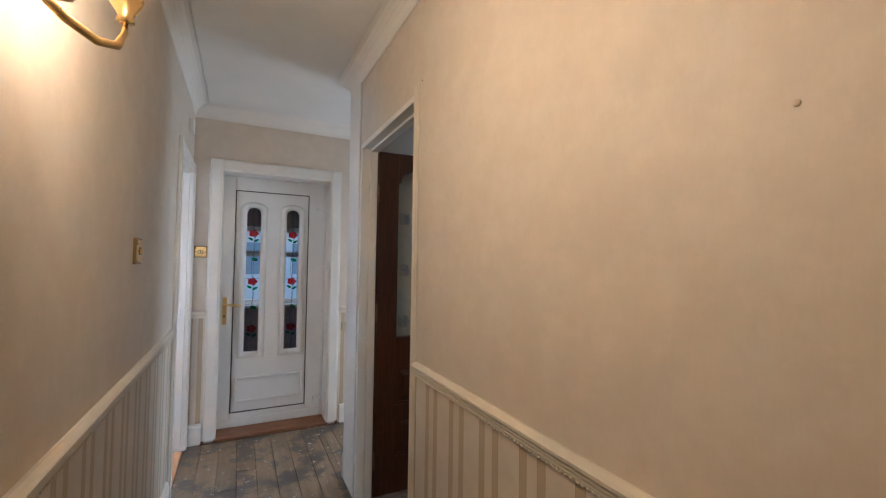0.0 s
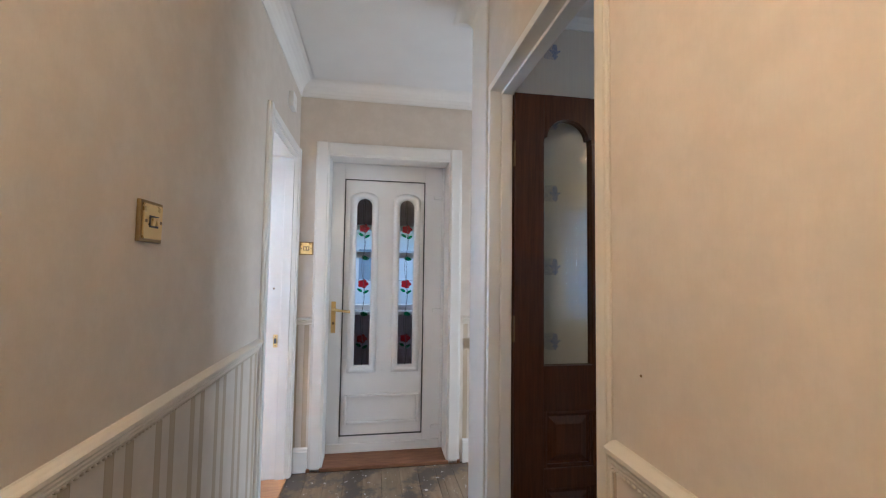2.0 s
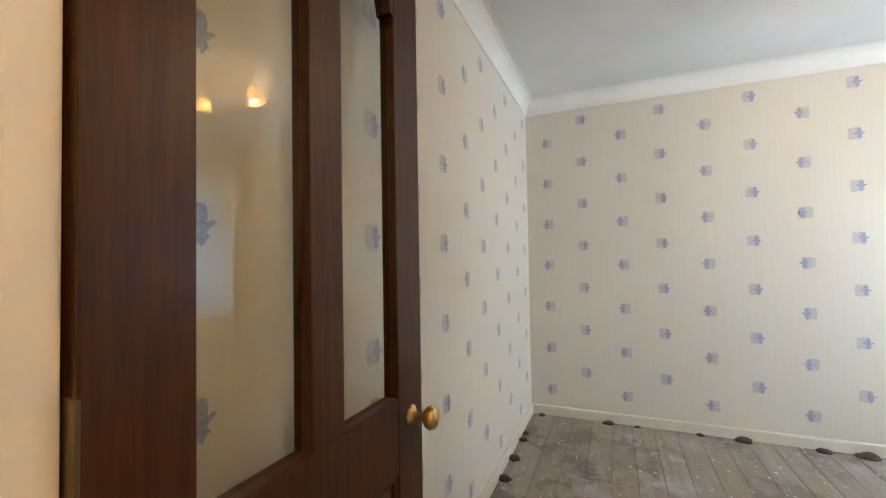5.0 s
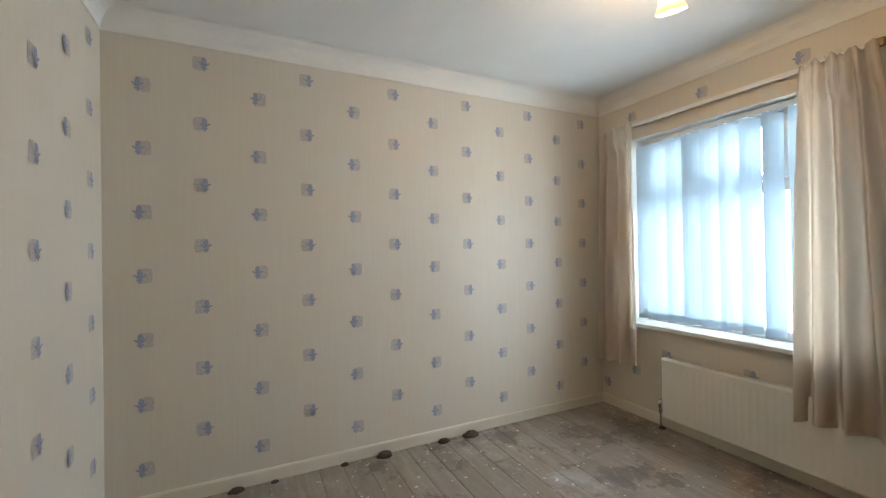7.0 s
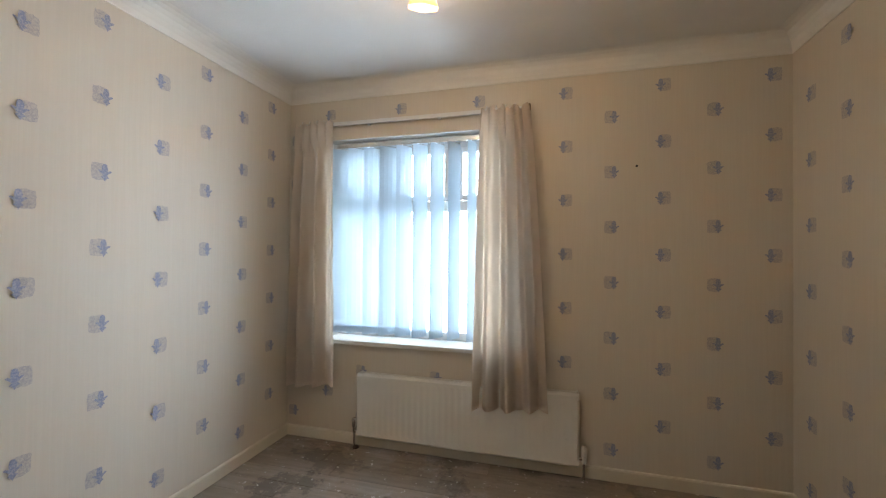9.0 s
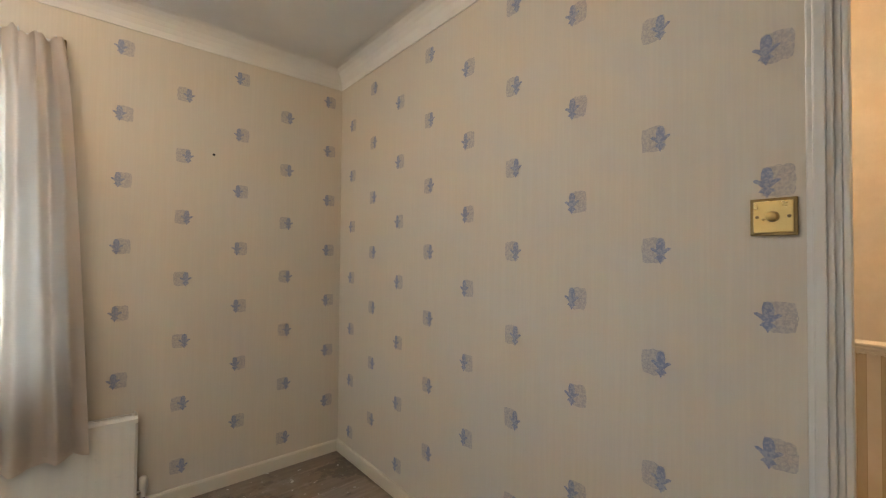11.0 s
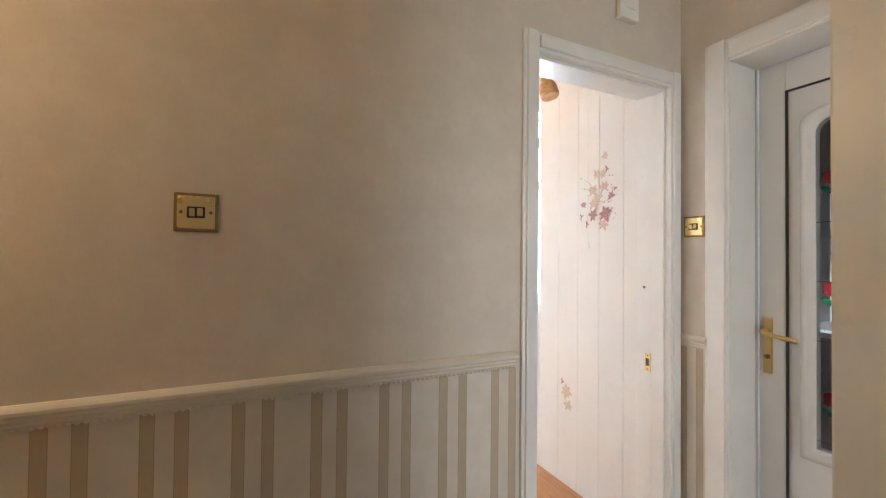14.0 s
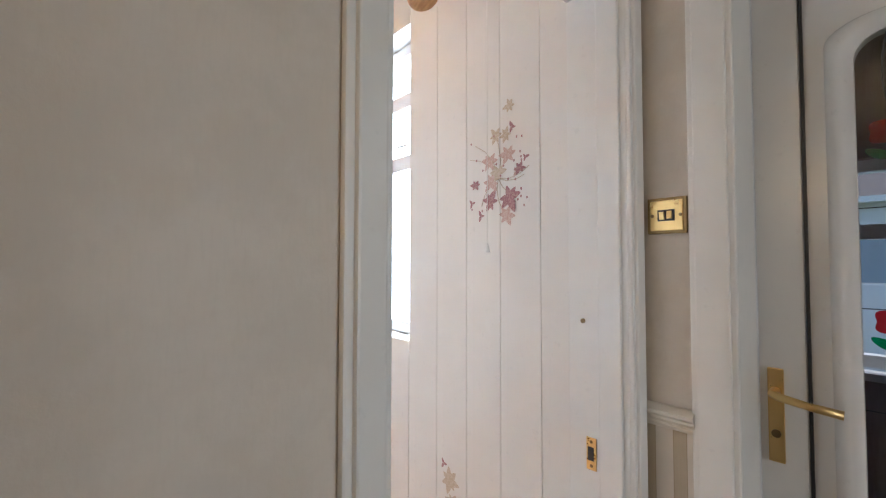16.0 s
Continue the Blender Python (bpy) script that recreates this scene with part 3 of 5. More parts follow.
def panel_face():
    """The moulded leaf panel, with the two arched openings left free."""
    bm = bmesh.new()
    y = FY + 0.008

    def quad(x0, z0, x1, z1):
        bm.faces.new([bm.verts.new(p) for p in ((x0, y, z0), (x1, y, z0), (x1, y, z1), (x0, y, z1))])
    xs = [PX0, LENS[0][0], LENS[0][1], LENS[1][0], LENS[1][1], PX1]
    quad(PX0, PZ0, PX1, GZ0)
    quad(PX0, GZ1, PX1, PZ1)
    for a, b in ((0, 1), (2, 3), (4, 5)):
        quad(xs[a], GZ0, xs[b], GZ1)
    for x0, x1 in LENS:
        pts = arch_pts(x0, x1, GZ0, GZ1)[2:]
        for (ax, az), (bx, bz) in zip(pts, pts[1:]):
            bm.faces.new([bm.verts.new(p) for p in ((ax, y, az), (ax, y, GZ1), (bx, y, GZ1), (bx, y, bz))] if abs(az - GZ1) > 1e-6 and abs(bz - GZ1) > 1e-6 else
                         [bm.verts.new(p) for p in ((ax, y, az), (((ax if abs(az - GZ1) > 1e-6 else bx)), y, GZ1), (bx, y, bz))])
    bmesh.ops.remove_doubles(bm, verts=bm.verts[:], dist=1e-5)
    return bm


part("panel", panel_face(), UPVC, fd, "moulded white door panel")
part("panel_back", panel_face(), UPVC, fd).location = (0, 0.03, 0)


def motif_leaf(bm, cx, cz, ang, ln, wd, y):
    pts = []
    for k in range(12):
        a = 2 * math.pi * k / 12
        u, v = ln * 0.5 * (1 + math.cos(a)), wd * math.sin(a) * (0.55 + 0.45 * math.sin(a / 2))
        pts.append((cx + u * math.cos(ang) - v * math.sin(ang), y, cz + u * math.sin(ang) + v * math.cos(ang)))
    bm.faces.new([bm.verts.new(p) for p in pts])


def disc(bm, cx, cz, rx, rz, y, n=12, wob=0.0):
    bm.faces.new([bm.verts.new((cx + rx * (1 + wob * math.sin(3 * k)) * math.cos(2 * math.pi * k / n), y, cz + rz * (1 + wob * math.cos(2 * k)) * math.sin(2 * math.pi * k / n))) for k in range(n)])


def thicken(bm, dy):
    r = bmesh.ops.extrude_face_region(bm, geom=bm.faces[:])
    for v in r["geom"]:
        if isinstance(v, bmesh.types.BMVert):
            v.co.y += dy
    bmesh.ops.recalc_face_normals(bm, faces=bm.faces[:])
    return bm


for li, (x0, x1) in enumerate(LENS):
    cx = (x0 + x1) / 2
    outer = [(cx + (p[0] - cx) * 1.9, p[1] + (0.045 if p[1] > 1.2 else -0.05)) for p in arch_pts(x0, x1, GZ0, GZ1)]
    part("glazing_bead", arch_ring(bmesh.new(), arch_pts(x0, x1, GZ0, GZ1), outer, FY + 0.010, FY - 0.014, FY + 0.008), UPVC, fd, "raised arched glazing bead", True)
    bm = bmesh.new()
    pts = arch_pts(x0 - 0.004, x1 + 0.004, GZ0 - 0.004, GZ1 + 0.004)
    bm.faces.new([bm.verts.new((p[0], FY + 0.016, p[1])) for p in pts])
    pane = part("pane", thicken(bm, 0.004), GLASS, fd, "clear glass with rose decoration")
    pane.visible_shadow = False
    yq = FY + 0.0105
    for ri, rz in enumerate((1.556, 1.165, 0.783)):
        bm = bmesh.new()
        bm.faces.new([bm.verts.new((cx + 0.035 * (1 + 0.11 * math.cos(5 * a)) * math.cos(a), yq, rz + 0.029 * (1 + 0.11 * math.cos(5 * a)) * math.sin(a))) for a in [2 * math.pi * k / 40 for k in range(40)]])
        part("rose", thicken(bm, 0.003), RED_GLASS, pane, "red stained-glass rose").visible_shadow = False
        bm = bmesh.new()
        motif_leaf(bm, cx - 0.004, rz - 0.055, radians(150), 0.042, 0.011, yq)
        motif_leaf(bm, cx + 0.002, rz - 0.066, radians(28), 0.044, 0.011, yq)
        part("rose_leaf", thicken(bm, 0.003), GREEN_GLASS, pane, "green stained-glass leaves").visible_shadow = False
        if ri < 2:
            bm = bmesh.new()
            motif_leaf(bm, cx - 0.014, rz - 0.205, radians(-12), 0.052, 0.017, yq)
            part("bud_leaf", thicken(bm, 0.003), GREEN_GLASS, pane, "green stained-glass leaf").visible_shadow = False
    bm = bmesh.new()
    tube(bm, [(cx + 0.012 * math.sin((z - GZ0) * 16), yq + 0.001, z) for z in np.linspace(GZ0, GZ1 - 0.005, 50)], 0.0016, 6)
    tube(bm, [(cx + 0.003, yq + 0.001, GZ0), (cx + 0.003, yq + 0.001, GZ1)], 0.0013, 6)
    part("lead_line", bm, LEAD, pane, "lead stems")
    for bz in (0.60 + 0.03, 0.98, 1.19, 1.40):
        part("lead_bar", tube(bmesh.new(), [(x0, yq + 0.001, bz), (x1, yq + 0.001, bz)], 0.0012, 6), LEAD, pane)

lp = part("lower_panel", rect_ring(bmesh.new(), 0.322, 0.205, 0.836, 0.405, 0.020, FY - 0.014, FY + 0.008, 0.007), UPVC, fd, "raised rectangular moulding")
for hz in (0.17, 0.98, 1.79):
    hg = part("hinge", abox(0.925, FY - 0.018, hz - 0.012, 1.0, FY + 0.002, hz + 0.012, bev=0.003), UPVC, fd)
    part("hinge_pin", lathe(bmesh.new(), [(0.010, -0.035), (0.011, -0.03), (0.011, 0.03), (0.010, 0.035)], (1.0, FY - 0.016, hz)), UPVC, hg, "", True)
hp = part("handle_plate", abox(0.222, FY - 0.008, 0.828, 0.252, FY + 0.001, 1.042, bev=0.003), BRASS, fd, "tall brass handle plate")
lv = bmesh.new()
tube(lv, [(0.237, FY - 0.006, 0.990), (0.237, FY - 0.045, 0.991), (0.25, FY - 0.055, 0.989), (0.30, FY - 0.056, 0.981), (0.352, FY - 0.054, 0.976)], [0.010, 0.009, 0.009, 0.0085, 0.0095], 12)
part("lever", lv, BRASS, hp, "", True)
part("keyhole", lathe(bmesh.new(), [(0.009, 0), (0.009, 0.004), (0.003, 0.0045)], (0.237, FY - 0.008, 0.894), (0, -1, 0)), DARK_BRASS, hp)
tagged(link("threshold", abox(0.10, -0.02, -0.001, 1.08, 0.20, 0.022, bev=0.004), THRESHOLD), "worn reddish wooden threshold under the front door", "threshold", "", "structure")

# ---------------------------------------------------------------- bedroom door, standing open
BD_W, BD_T, BD_H = 0.740, 0.042, 1.972
bd = thing("door_2", "open dark mahogany bedroom door with two arched glass panes", "door", "", "structure")
bd.matrix_world = pose(EB + 0.004, DOOR_N + 0.014, 0.008, 0, 0, BED_SWING)
ST, MU = 0.122, 0.090
gx = [(ST, (BD_W - MU) / 2), ((BD_W + MU) / 2, BD_W - ST)]
G0, GS, GT = 0.890, 1.800, 1.876


def door_arch(x0, x1):
    """Square shoulders, then an arch."""
    n = 14
    a0, a1 = x0 + 0.014, x1 - 0.014
    c, r = (a0 + a1) / 2, (a1 - a0) / 2
    return [(x1, GS - 0.02), (x1, GS), (a1, GS)] + [(c + r * math.cos(math.pi * k / n), GS + (GT - GS) * math.sin(math.pi * k / n)) for k in range(1, n)] + [(a0, GS), (x0, GS), (x0, GS - 0.02)]


def prism(bm, pts, v0, v1):
    a = [bm.verts.new((p[0], v0, p[1])) for p in pts]
    b = [bm.verts.new((p[0], v1, p[1])) for p in pts]
    n = len(pts)
    bm.faces.new(a)
    bm.faces.new(b[::-1])
    for k in range(n):
        bm.faces.new((a[k], b[k], b[(k + 1) % n], a[(k + 1) % n]))
    bmesh.ops.recalc_face_normals(bm, faces=bm.faces[:])
    return bm


V0, V1 = -BD_T, 0.0
for nm, x0, x1, z0, z1 in (("stile", 0, ST, 0, BD_H), ("stile", BD_W - ST, BD_W, 0, BD_H), ("muntin", gx[0][1], gx[1][0], G0, GS - 0.02), ("muntin", gx[0][1], gx[1][0], 0.50, 0.715), ("muntin", gx[0][1], gx[1][0], 0.205, 0.425)):
    part(nm, abox(x0, V0, z0, x1, V1, z1, bev=0.003), MAHOGANY, bd)
top_pts = [(ST, GS - 0.02)] + [(ST, BD_H), (BD_W - ST, BD_H), (BD_W - ST, GS - 0.02)] + door_arch(*gx[1])[1:-1] + [(gx[1][0], GS - 0.02), (gx[0][1], GS - 0.02)] + door_arch(*gx[0])[1:-1]
part("top_rail", prism(bmesh.new(), top_pts, V0, V1), MAHOGANY, bd)
part("lock_rail", abox(ST, V0, 0.715, BD_W - ST, V1, G0, bev=0.003), MAHOGANY, bd)
part("cross_rail", abox(ST, V0, 0.425, BD_W - ST, V1, 0.50, bev=0.003), MAHOGANY, bd)
part("bottom_rail", abox(ST, V0, 0.0, BD_W - ST, V1, 0.205, bev=0.003), MAHOGANY, bd)
for x0, x1 in gx:
    p = part("pane", abox(x0 - 0.004, V0 + 0.019, G0 - 0.004, x1 + 0.004, V0 + 0.023, GT - 0.002), DOOR_GLASS, bd, "faintly tinted clear glass pane")
    p.visible_shadow = False
    for z0, z1 in ((0.205, 0.425), (0.50, 0.715)):
        bm = bmesh.new()
        box(bm, x0, V0 + 0.014, z0, x1, V1 - 0.014, z1)
        for v_out, v_in in ((V0 + 0.014, V0 + 0.002), (V1 - 0.014, V1 - 0.002)):
            i0, i1 = 0.022, 0.05
            a = [bm.verts.new(q) for q in ((x0 + i0, v_out, z0 + i0), (x1 - i0, v_out, z0 + i0), (x1 - i0, v_out, z1 - i0), (x0 + i0, v_out, z1 - i0))]
            b = [bm.verts.new(q) for q in ((x0 + i1, v_in, z0 + i1), (x1 - i1, v_in, z0 + i1), (x1 - i1, v_in, z1 - i1), (x0 + i1, v_in, z1 - i1))]
            bm.faces.new(b)
            for k in range(4):
                bm.faces.new((a[k], a[(k + 1) % 4], b[(k + 1) % 4], b[k]))
        bmesh.ops.recalc_face_normals(bm, faces=bm.faces[:])
        part("fielded_panel", bm, MAHOGANY, bd)
        part("panel_bead", rect_ring(bmesh.new(), x0, z0, x1, z1, 0.014, V0 + 0.004, V0 + 0.016, 0.004), MAHOGANY, bd)
for sgn, v in ((-1, V0), (1, V1)):
    kn = part("knob", lathe(bmesh.new(), [(0.024, 0), (0.024, 0.004), (0.014, 0.007), (0.009, 0.012), (0.009, 0.032), (0.016, 0.038), (0.026, 0.047), (0.029, 0.057), (0.026, 0.067), (0.015, 0.073), (0.002, 0.075)], (BD_W - 0.062, v, 0.832), (0, sgn, 0), 24), BRASS, bd, "round brass door knob", True)
for hz in (0.20, 1.035, 1.725):
    h = part("hinge", abox(-0.003, V0 - 0.003, hz - 0.05, 0.002, V0 + 0.026, hz + 0.05), DARK_BRASS, bd, "aged brass butt hinge")
    part("hinge_knuckle", lathe(bmesh.new(), [(0.006, -0.05), (0.0065, -0.045), (0.0065, 0.045), (0.006, 0.05)], (-0.004, 0.003, hz), seg=12), DARK_BRASS, h, "", True)
part("latch_plate", abox(BD_W - 0.001, V0 + 0.010, 0.74, BD_W + 0.002, V1 - 0.010, 0.86), BRASS, bd)

# ---------------------------------------------------------------- window of the bedroom
WY = SB - 0.205
win = thing("window_1", "white plastic window with fanlights over fixed panes", "window", "", "structure")
part("window_frame", rect_ring(bmesh.new(), WX0 + 0.002, WZ0 + 0.002, WX1 - 0.002, WZ1 - 0.002, 0.055, WY - 0.03, WY + 0.03), UPVC, win)
part("transom", abox(WX0 + 0.057, WY - 0.03, 1.59, WX1 - 0.057, WY + 0.03, 1.66, bev=0.005), UPVC, win)
for mx in (2.90, 3.38):
    part("mullion", abox(mx - 0.03, WY - 0.028, WZ0 + 0.057, mx + 0.03, WY + 0.028, WZ1 - 0.057, bev=0.005), UPVC, win)
xs = (WX0 + 0.057, 2.87, 2.93, 3.35, 3.41, WX1 - 0.057)
for a in (0, 2, 4):
    for z0, z1 in ((WZ0 + 0.057, 1.60), (1.665, WZ1 - 0.057)):
        p = part("pane", abox(xs[a], WY - 0.003, z0, xs[a + 1], WY + 0.003, z1), GLASS, win)
        p.visible_shadow = False
    part("casement", rect_ring(bmesh.new(), xs[a], 1.665, xs[a + 1], WZ1 - 0.057, 0.035, WY - 0.02, WY + 0.036), UPVC, win)
part("window_handle", abox(2.62, WY + 0.037, 1.68, 2.72, WY + 0.055, 1.695, bev=0.003), UPVC, win)
tagged(link("window_sill", abox(WX0 - 0.03, WY + 0.03, 0.675, WX1 + 0.03, SB + 0.035, 0.702, bev=0.006), WHITE_GLOSS), "white painted window sill", "window sill", "", "structure")

# vertical blind
vb = thing("vertical_blind", "white fabric vertical blind, slats partly turned", "blind")
BY = SB - 0.085
part("head_rail", abox(WX0 + 0.01, BY - 0.022, 2.040, WX1 - 0.01, BY + 0.022, 2.080, bev=0.004), CHROME, vb, "grey aluminium head rail")
N_SLAT = len(SLAT)
for k in range(N_SLAT):
    x = WX1 - 0.065 - k * 0.119
    ang = SLAT[k]
    bm = bmesh.new()
    hw = 0.0635
    cols = 5
    grid = []
    for i in range(cols):
        s = -1 + 2 * i / (cols - 1)
        grid.append([(bm.verts.new((s * hw, 0.004 * (1 - s * s), z))) for z in (0.0, 0.02, 0.6, 1.28, 1.305)])
    for a, b in zip(grid, grid[1:]):
        for j in range(4):
            bm.faces.new((a[j], b[j], b[j + 1], a[j + 1]))
    bmesh.ops.solidify(bm, geom=bm.faces[:], thickness=0.0008)
    sl = part("slat", bm, BLIND, vb)
    sl.matrix_world = pose(x, BY, 0.732, 0, 0, ang)
    w = part("slat_weight", abox(-hw + 0.004, -0.004, 0.001, hw - 0.004, -0.0022, 0.055), BLIND, sl)
part("slat_chain", tube(bmesh.new(), [(WX0 + 0.05 + 0.119 * k / 2, BY + 0.010 + 0.005 * (k % 2), 0.739 - 0.006 * (k % 2)) for k in range(22)], 0.0016, 5), UPVC, vb)
part("pull_cord", tube(bmesh.new(), [(WX0 + 0.06, BY + 0.03, 2.045), (WX0 + 0.058, BY + 0.032, 1.4), (WX0 + 0.06, BY + 0.03, 1.15)], 0.0025, 6), UPVC, vb)

# curtain track
tr = thing("curtain_track", "white plastic curtain track on the wall above the window", "curtain track")
part("track", abox(2.40, SB + 0.022, 2.172, 3.97, SB + 0.040, 2.198, bev=0.003), UPVC, tr)
for bx in (2.46, 2.95, 3.45, 3.90):
    part("bracket", abox(bx - 0.012, SB, 2.168, bx + 0.012, SB + 0.022, 2.202, bev=0.002), UPVC, tr)
part("end_stop", abox(2.372, SB + 0.018, 2.170, 2.40, SB + 0.045, 2.210, bev=0.005), DARK_BRASS, tr)


def curtain(name, xt0, xt1, xb0, xb1, zb0, zb1, folds, ph, label):
    """Gathered cloth: pleats at the heading, wide soft folds at the hem."""
    c = thing(name, label, "curtain", "pair of curtains")
    bm = bmesh.new()
    nu, nv = 130, 44
    rows = []
    for j in range(nv + 1):
        v = j / nv
        row = []
        for i in range(nu + 1):
            u = i / nu
            e = v ** 0.75
            x = (xt0 + (xt1 - xt0) * u) * (1 - e) + (xb0 + (xb1 - xb0) * u) * e
            ztop = 2.176 + 0.012 * math.sin(u * 26) + 0.006 * math.sin(u * 61)
            z = ztop * (1 - v) + (zb0 + (zb1 - zb0) * u) * v
            amp = 0.010 + 0.026 * min(1, v * 3) + 0.004 * noise.noise((u * 6, v * 3, ph))
            uu = u + 0.035 * noise.noise((u * 5 + ph, v * 2.2, 1.7)) * v + 0.012 * noise.noise((u * 11, v * 7, ph + 5))
            y = amp * (math.sin(2 * math.pi * folds * uu + ph) + 0.28 * math.sin(2 * math.pi * folds * 1.73 * uu + 2 * ph + 0.8 * v))
            if v < 0.10:
                y = y * (0.4 + 6 * v) + 0.024 * abs(math.sin(math.pi * folds * 1.6 * u)) ** 0.6
            y += 0.006 * noise.noise((u * 9, v * 11, ph + 2)) * (0.3 + v)
            row.append(bm.verts.new((x, SB + 0.100 + y + 0.018 * v, z)))
        rows.append(row)
    for a, b in zip(rows, rows[1:]):
        for i in range(nu):
            bm.faces.new((a[i], b[i], b[i + 1], a[i + 1]))
    bmesh.ops.solidify(bm, geom=bm.faces[:], thickness=0.002)
    part("cloth", bm, CURTAIN, c, "", True)
    for k in range(5):
        x = xt0 + (xt1 - xt0) * (k + 0.5) / 5
        part("curtain_hook", tube(bmesh.new(), [(x, SB + 0.042, 2.183), (x, SB + 0.060, 2.200), (x, SB + 0.085, 2.200), (x, SB + 0.092, 2.16)], 0.002, 6), UPVC, c)
    return c


curtain("curtain", 3.67, 3.945, 3.62, 3.994, 0.42, 0.385, 3.0, 0.6, "cream pleated curtain drawn aside by the corner")
curtain("curtain", 2.375, 2.66, 2.26, 2.70, 0.395, 0.36, 3.8, 2.1, "cream pleated curtain drawn aside over the radiator")

# radiator
rad = thing("radiator", "white ribbed panel radiator under the window", "radiator")
RX0, RX1, RZ0, RZ1, RY = 2.088, 3.487, 0.085, 0.497, SB + 0.075


def rad_panel():
    bm = bmesh.new()
    n = 132
    prof = []
    for i in range(n + 1):
        x = RX0 + 0.03 + (RX1 - RX0 - 0.06) * i / n
        prof.append((x, 0.0006 * (1 if i % 4 in (1, 2) else -1)))
    prof = [(RX0, -0.010), (RX0 + 0.012, 0)] + prof + [(RX1 - 0.012, 0), (RX1, -0.010)]
    zs = [RZ0, RZ0 + 0.012, RZ0 + 0.03, RZ0 + 0.04, RZ1 - 0.04, RZ1 - 0.03, RZ1 - 0.012, RZ1]
    k = [-0.012, 0, 0, 1, 1, 0, 0, -0.012]
    rows = []
    for z, w in zip(zs, k):
        rows.append([bm.verts.new((x, RY + (y * w if w >= 0 else -0.010), z)) for x, y in prof])
    for a, b in zip(rows, rows[1:]):
        for i in range(len(prof) - 1):
            bm.faces.new((a[i], a[i + 1], b[i + 1], b[i]))
    bmesh.ops.recalc_face_normals(bm, faces=bm.faces[:])
    bmesh.ops.solidify(bm, geom=bm.faces[:], thickness=0.004)
    return bm


part("front_panel", rad_panel(), RAD_PAINT, rad)
part("back_panel", abox(RX0 + 0.01, SB + 0.018, RZ0 + 0.005, RX1 - 0.01, SB + 0.030, RZ1 - 0.005, bev=0.004), RAD_PAINT, rad)
for sx in (RX0, RX1 - 0.004):
    part("side_cover", abox(sx, SB + 0.024, RZ0 + 0.01, sx + 0.004, RY - 0.004, RZ1 + 0.002), RAD_PAINT, rad)
gr = part("top_grille", rect_ring(bmesh.new(), RX0 + 0.004, 0, RX1 - 0.004, 0.04, 0.006, -0.002, 0.002, 0), RAD_PAINT, rad)
gr.matrix_world = pose(0, SB + 0.028, RZ1 + 0.001, 90, 0, 0)
for k in range(48):
    gx0 = RX0 + 0.02 + k * (RX1 - RX0 - 0.04) / 47
    part("grille_bar", abox(gx0 - 0.0015, SB + 0.033, RZ1 - 0.002, gx0 + 0.0015, RY - 0.01, RZ1 + 0.001), RAD_PAINT, rad)
for sx, d in ((RX1, 1), (RX0, -1)):
    vl = part("valve", lathe(bmesh.new(), [(0.012, 0), (0.014, 0.01), (0.014, 0.035), (0.018, 0.04), (0.018, 0.085), (0.012, 0.095)], (sx + d * 0.028, SB + 0.05, 0.10)), PLASTIC if d < 0 else CHROME, rad, "radiator valve", True)
    part("pipe", tube(bmesh.new(), [(sx + d * 0.028, SB + 0.05, 0.002), (sx + d * 0.028, SB + 0.05, 0.11)], 0.0078), CHROME, vl)
    part("union", tube(bmesh.new(), [(sx, SB + 0.05, 0.125), (sx + d * 0.028, SB + 0.05, 0.125)], 0.011), CHROME, vl)
for bx in (2.35, 3.23):
    part("wall_bracket", abox(bx - 0.015, SB, 0.10, bx + 0.015, SB + 0.018, 0.40), RAD_PAINT, rad)

# ---------------------------------------------------------------- switches


def switch_plate(name, m, size, label, kind):
    """A stepped brass plate, its face looking along local +y."""
    s = thing(name, label, "light switch")
    s.matrix_world = m
    h = size / 2
    part("back_plate", abox(-h, 0, -h, h, 0.0085, h, bev=0.002), RIM_BRASS, s, "aged brass rim")
    part("face_plate", abox(-h + 0.007, 0.0085, -h + 0.007, h - 0.007, 0.0125, h - 0.007, bev=0.002), BRASS, s)
    for sx in (-0.030, 0.030):
        part("screw", lathe(bmesh.new(), [(0.004, 0), (0.0035, 0.0015)], (sx, 0.0125, 0), (0, 1, 0), 10), DARK_BRASS, s)
    if kind == "dimmer":
        part("dial", lathe(bmesh.new(), [(0.012, 0), (0.013, 0.003), (0.0115, 0.006), (0.011, 0.020), (0.009, 0.023)], (0, 0.0125, 0), (0, 1, 0)), BRASS, s, "round brass dimmer knob", True)
    else:
        part("insert", abox(-0.018, 0.0122, -0.013, 0.018, 0.0137, 0.013), BLACK, s)
        for sx in (-0.008, 0.008):
            r = part("rocker", abox(-0.0055, 0, -0.009, 0.0055, 0.006, 0.009, bev=0.001), BRASS, s)
            r.matrix_local = pose(sx, 0.0130, 0, 10 if sx < 0 else -10, 0, 0)
    return s


switch_plate("light_switch", pose(0.0, -1.730, 1.362, 0, 0, -90), 0.090, "square brass double light switch on the hall wall", "rocker")
switch_plate("light_switch", pose(0.062, 0.0, 1.394, 0, 0, 180), 0.084, "shiny brass double light switch beside the front door", "rocker")
switch_plate("dimmer_switch", pose(EB, -2.071, 1.365, 0, 0, -90), 0.089, "square brass dimmer switch by the bedroom doorway", "dimmer")
sb = thing("sensor_box", "small white plastic box on the wall over the side door", "alarm box")
part("case", abox(0.0, -0.377, 2.170, 0.028, -0.284, 2.260, bev=0.006), PLASTIC, sb)
part("cover_slot", abox(0.0275, -0.355, 2.208, 0.029, -0.305, 2.212), CREAM_GLOSS, sb)

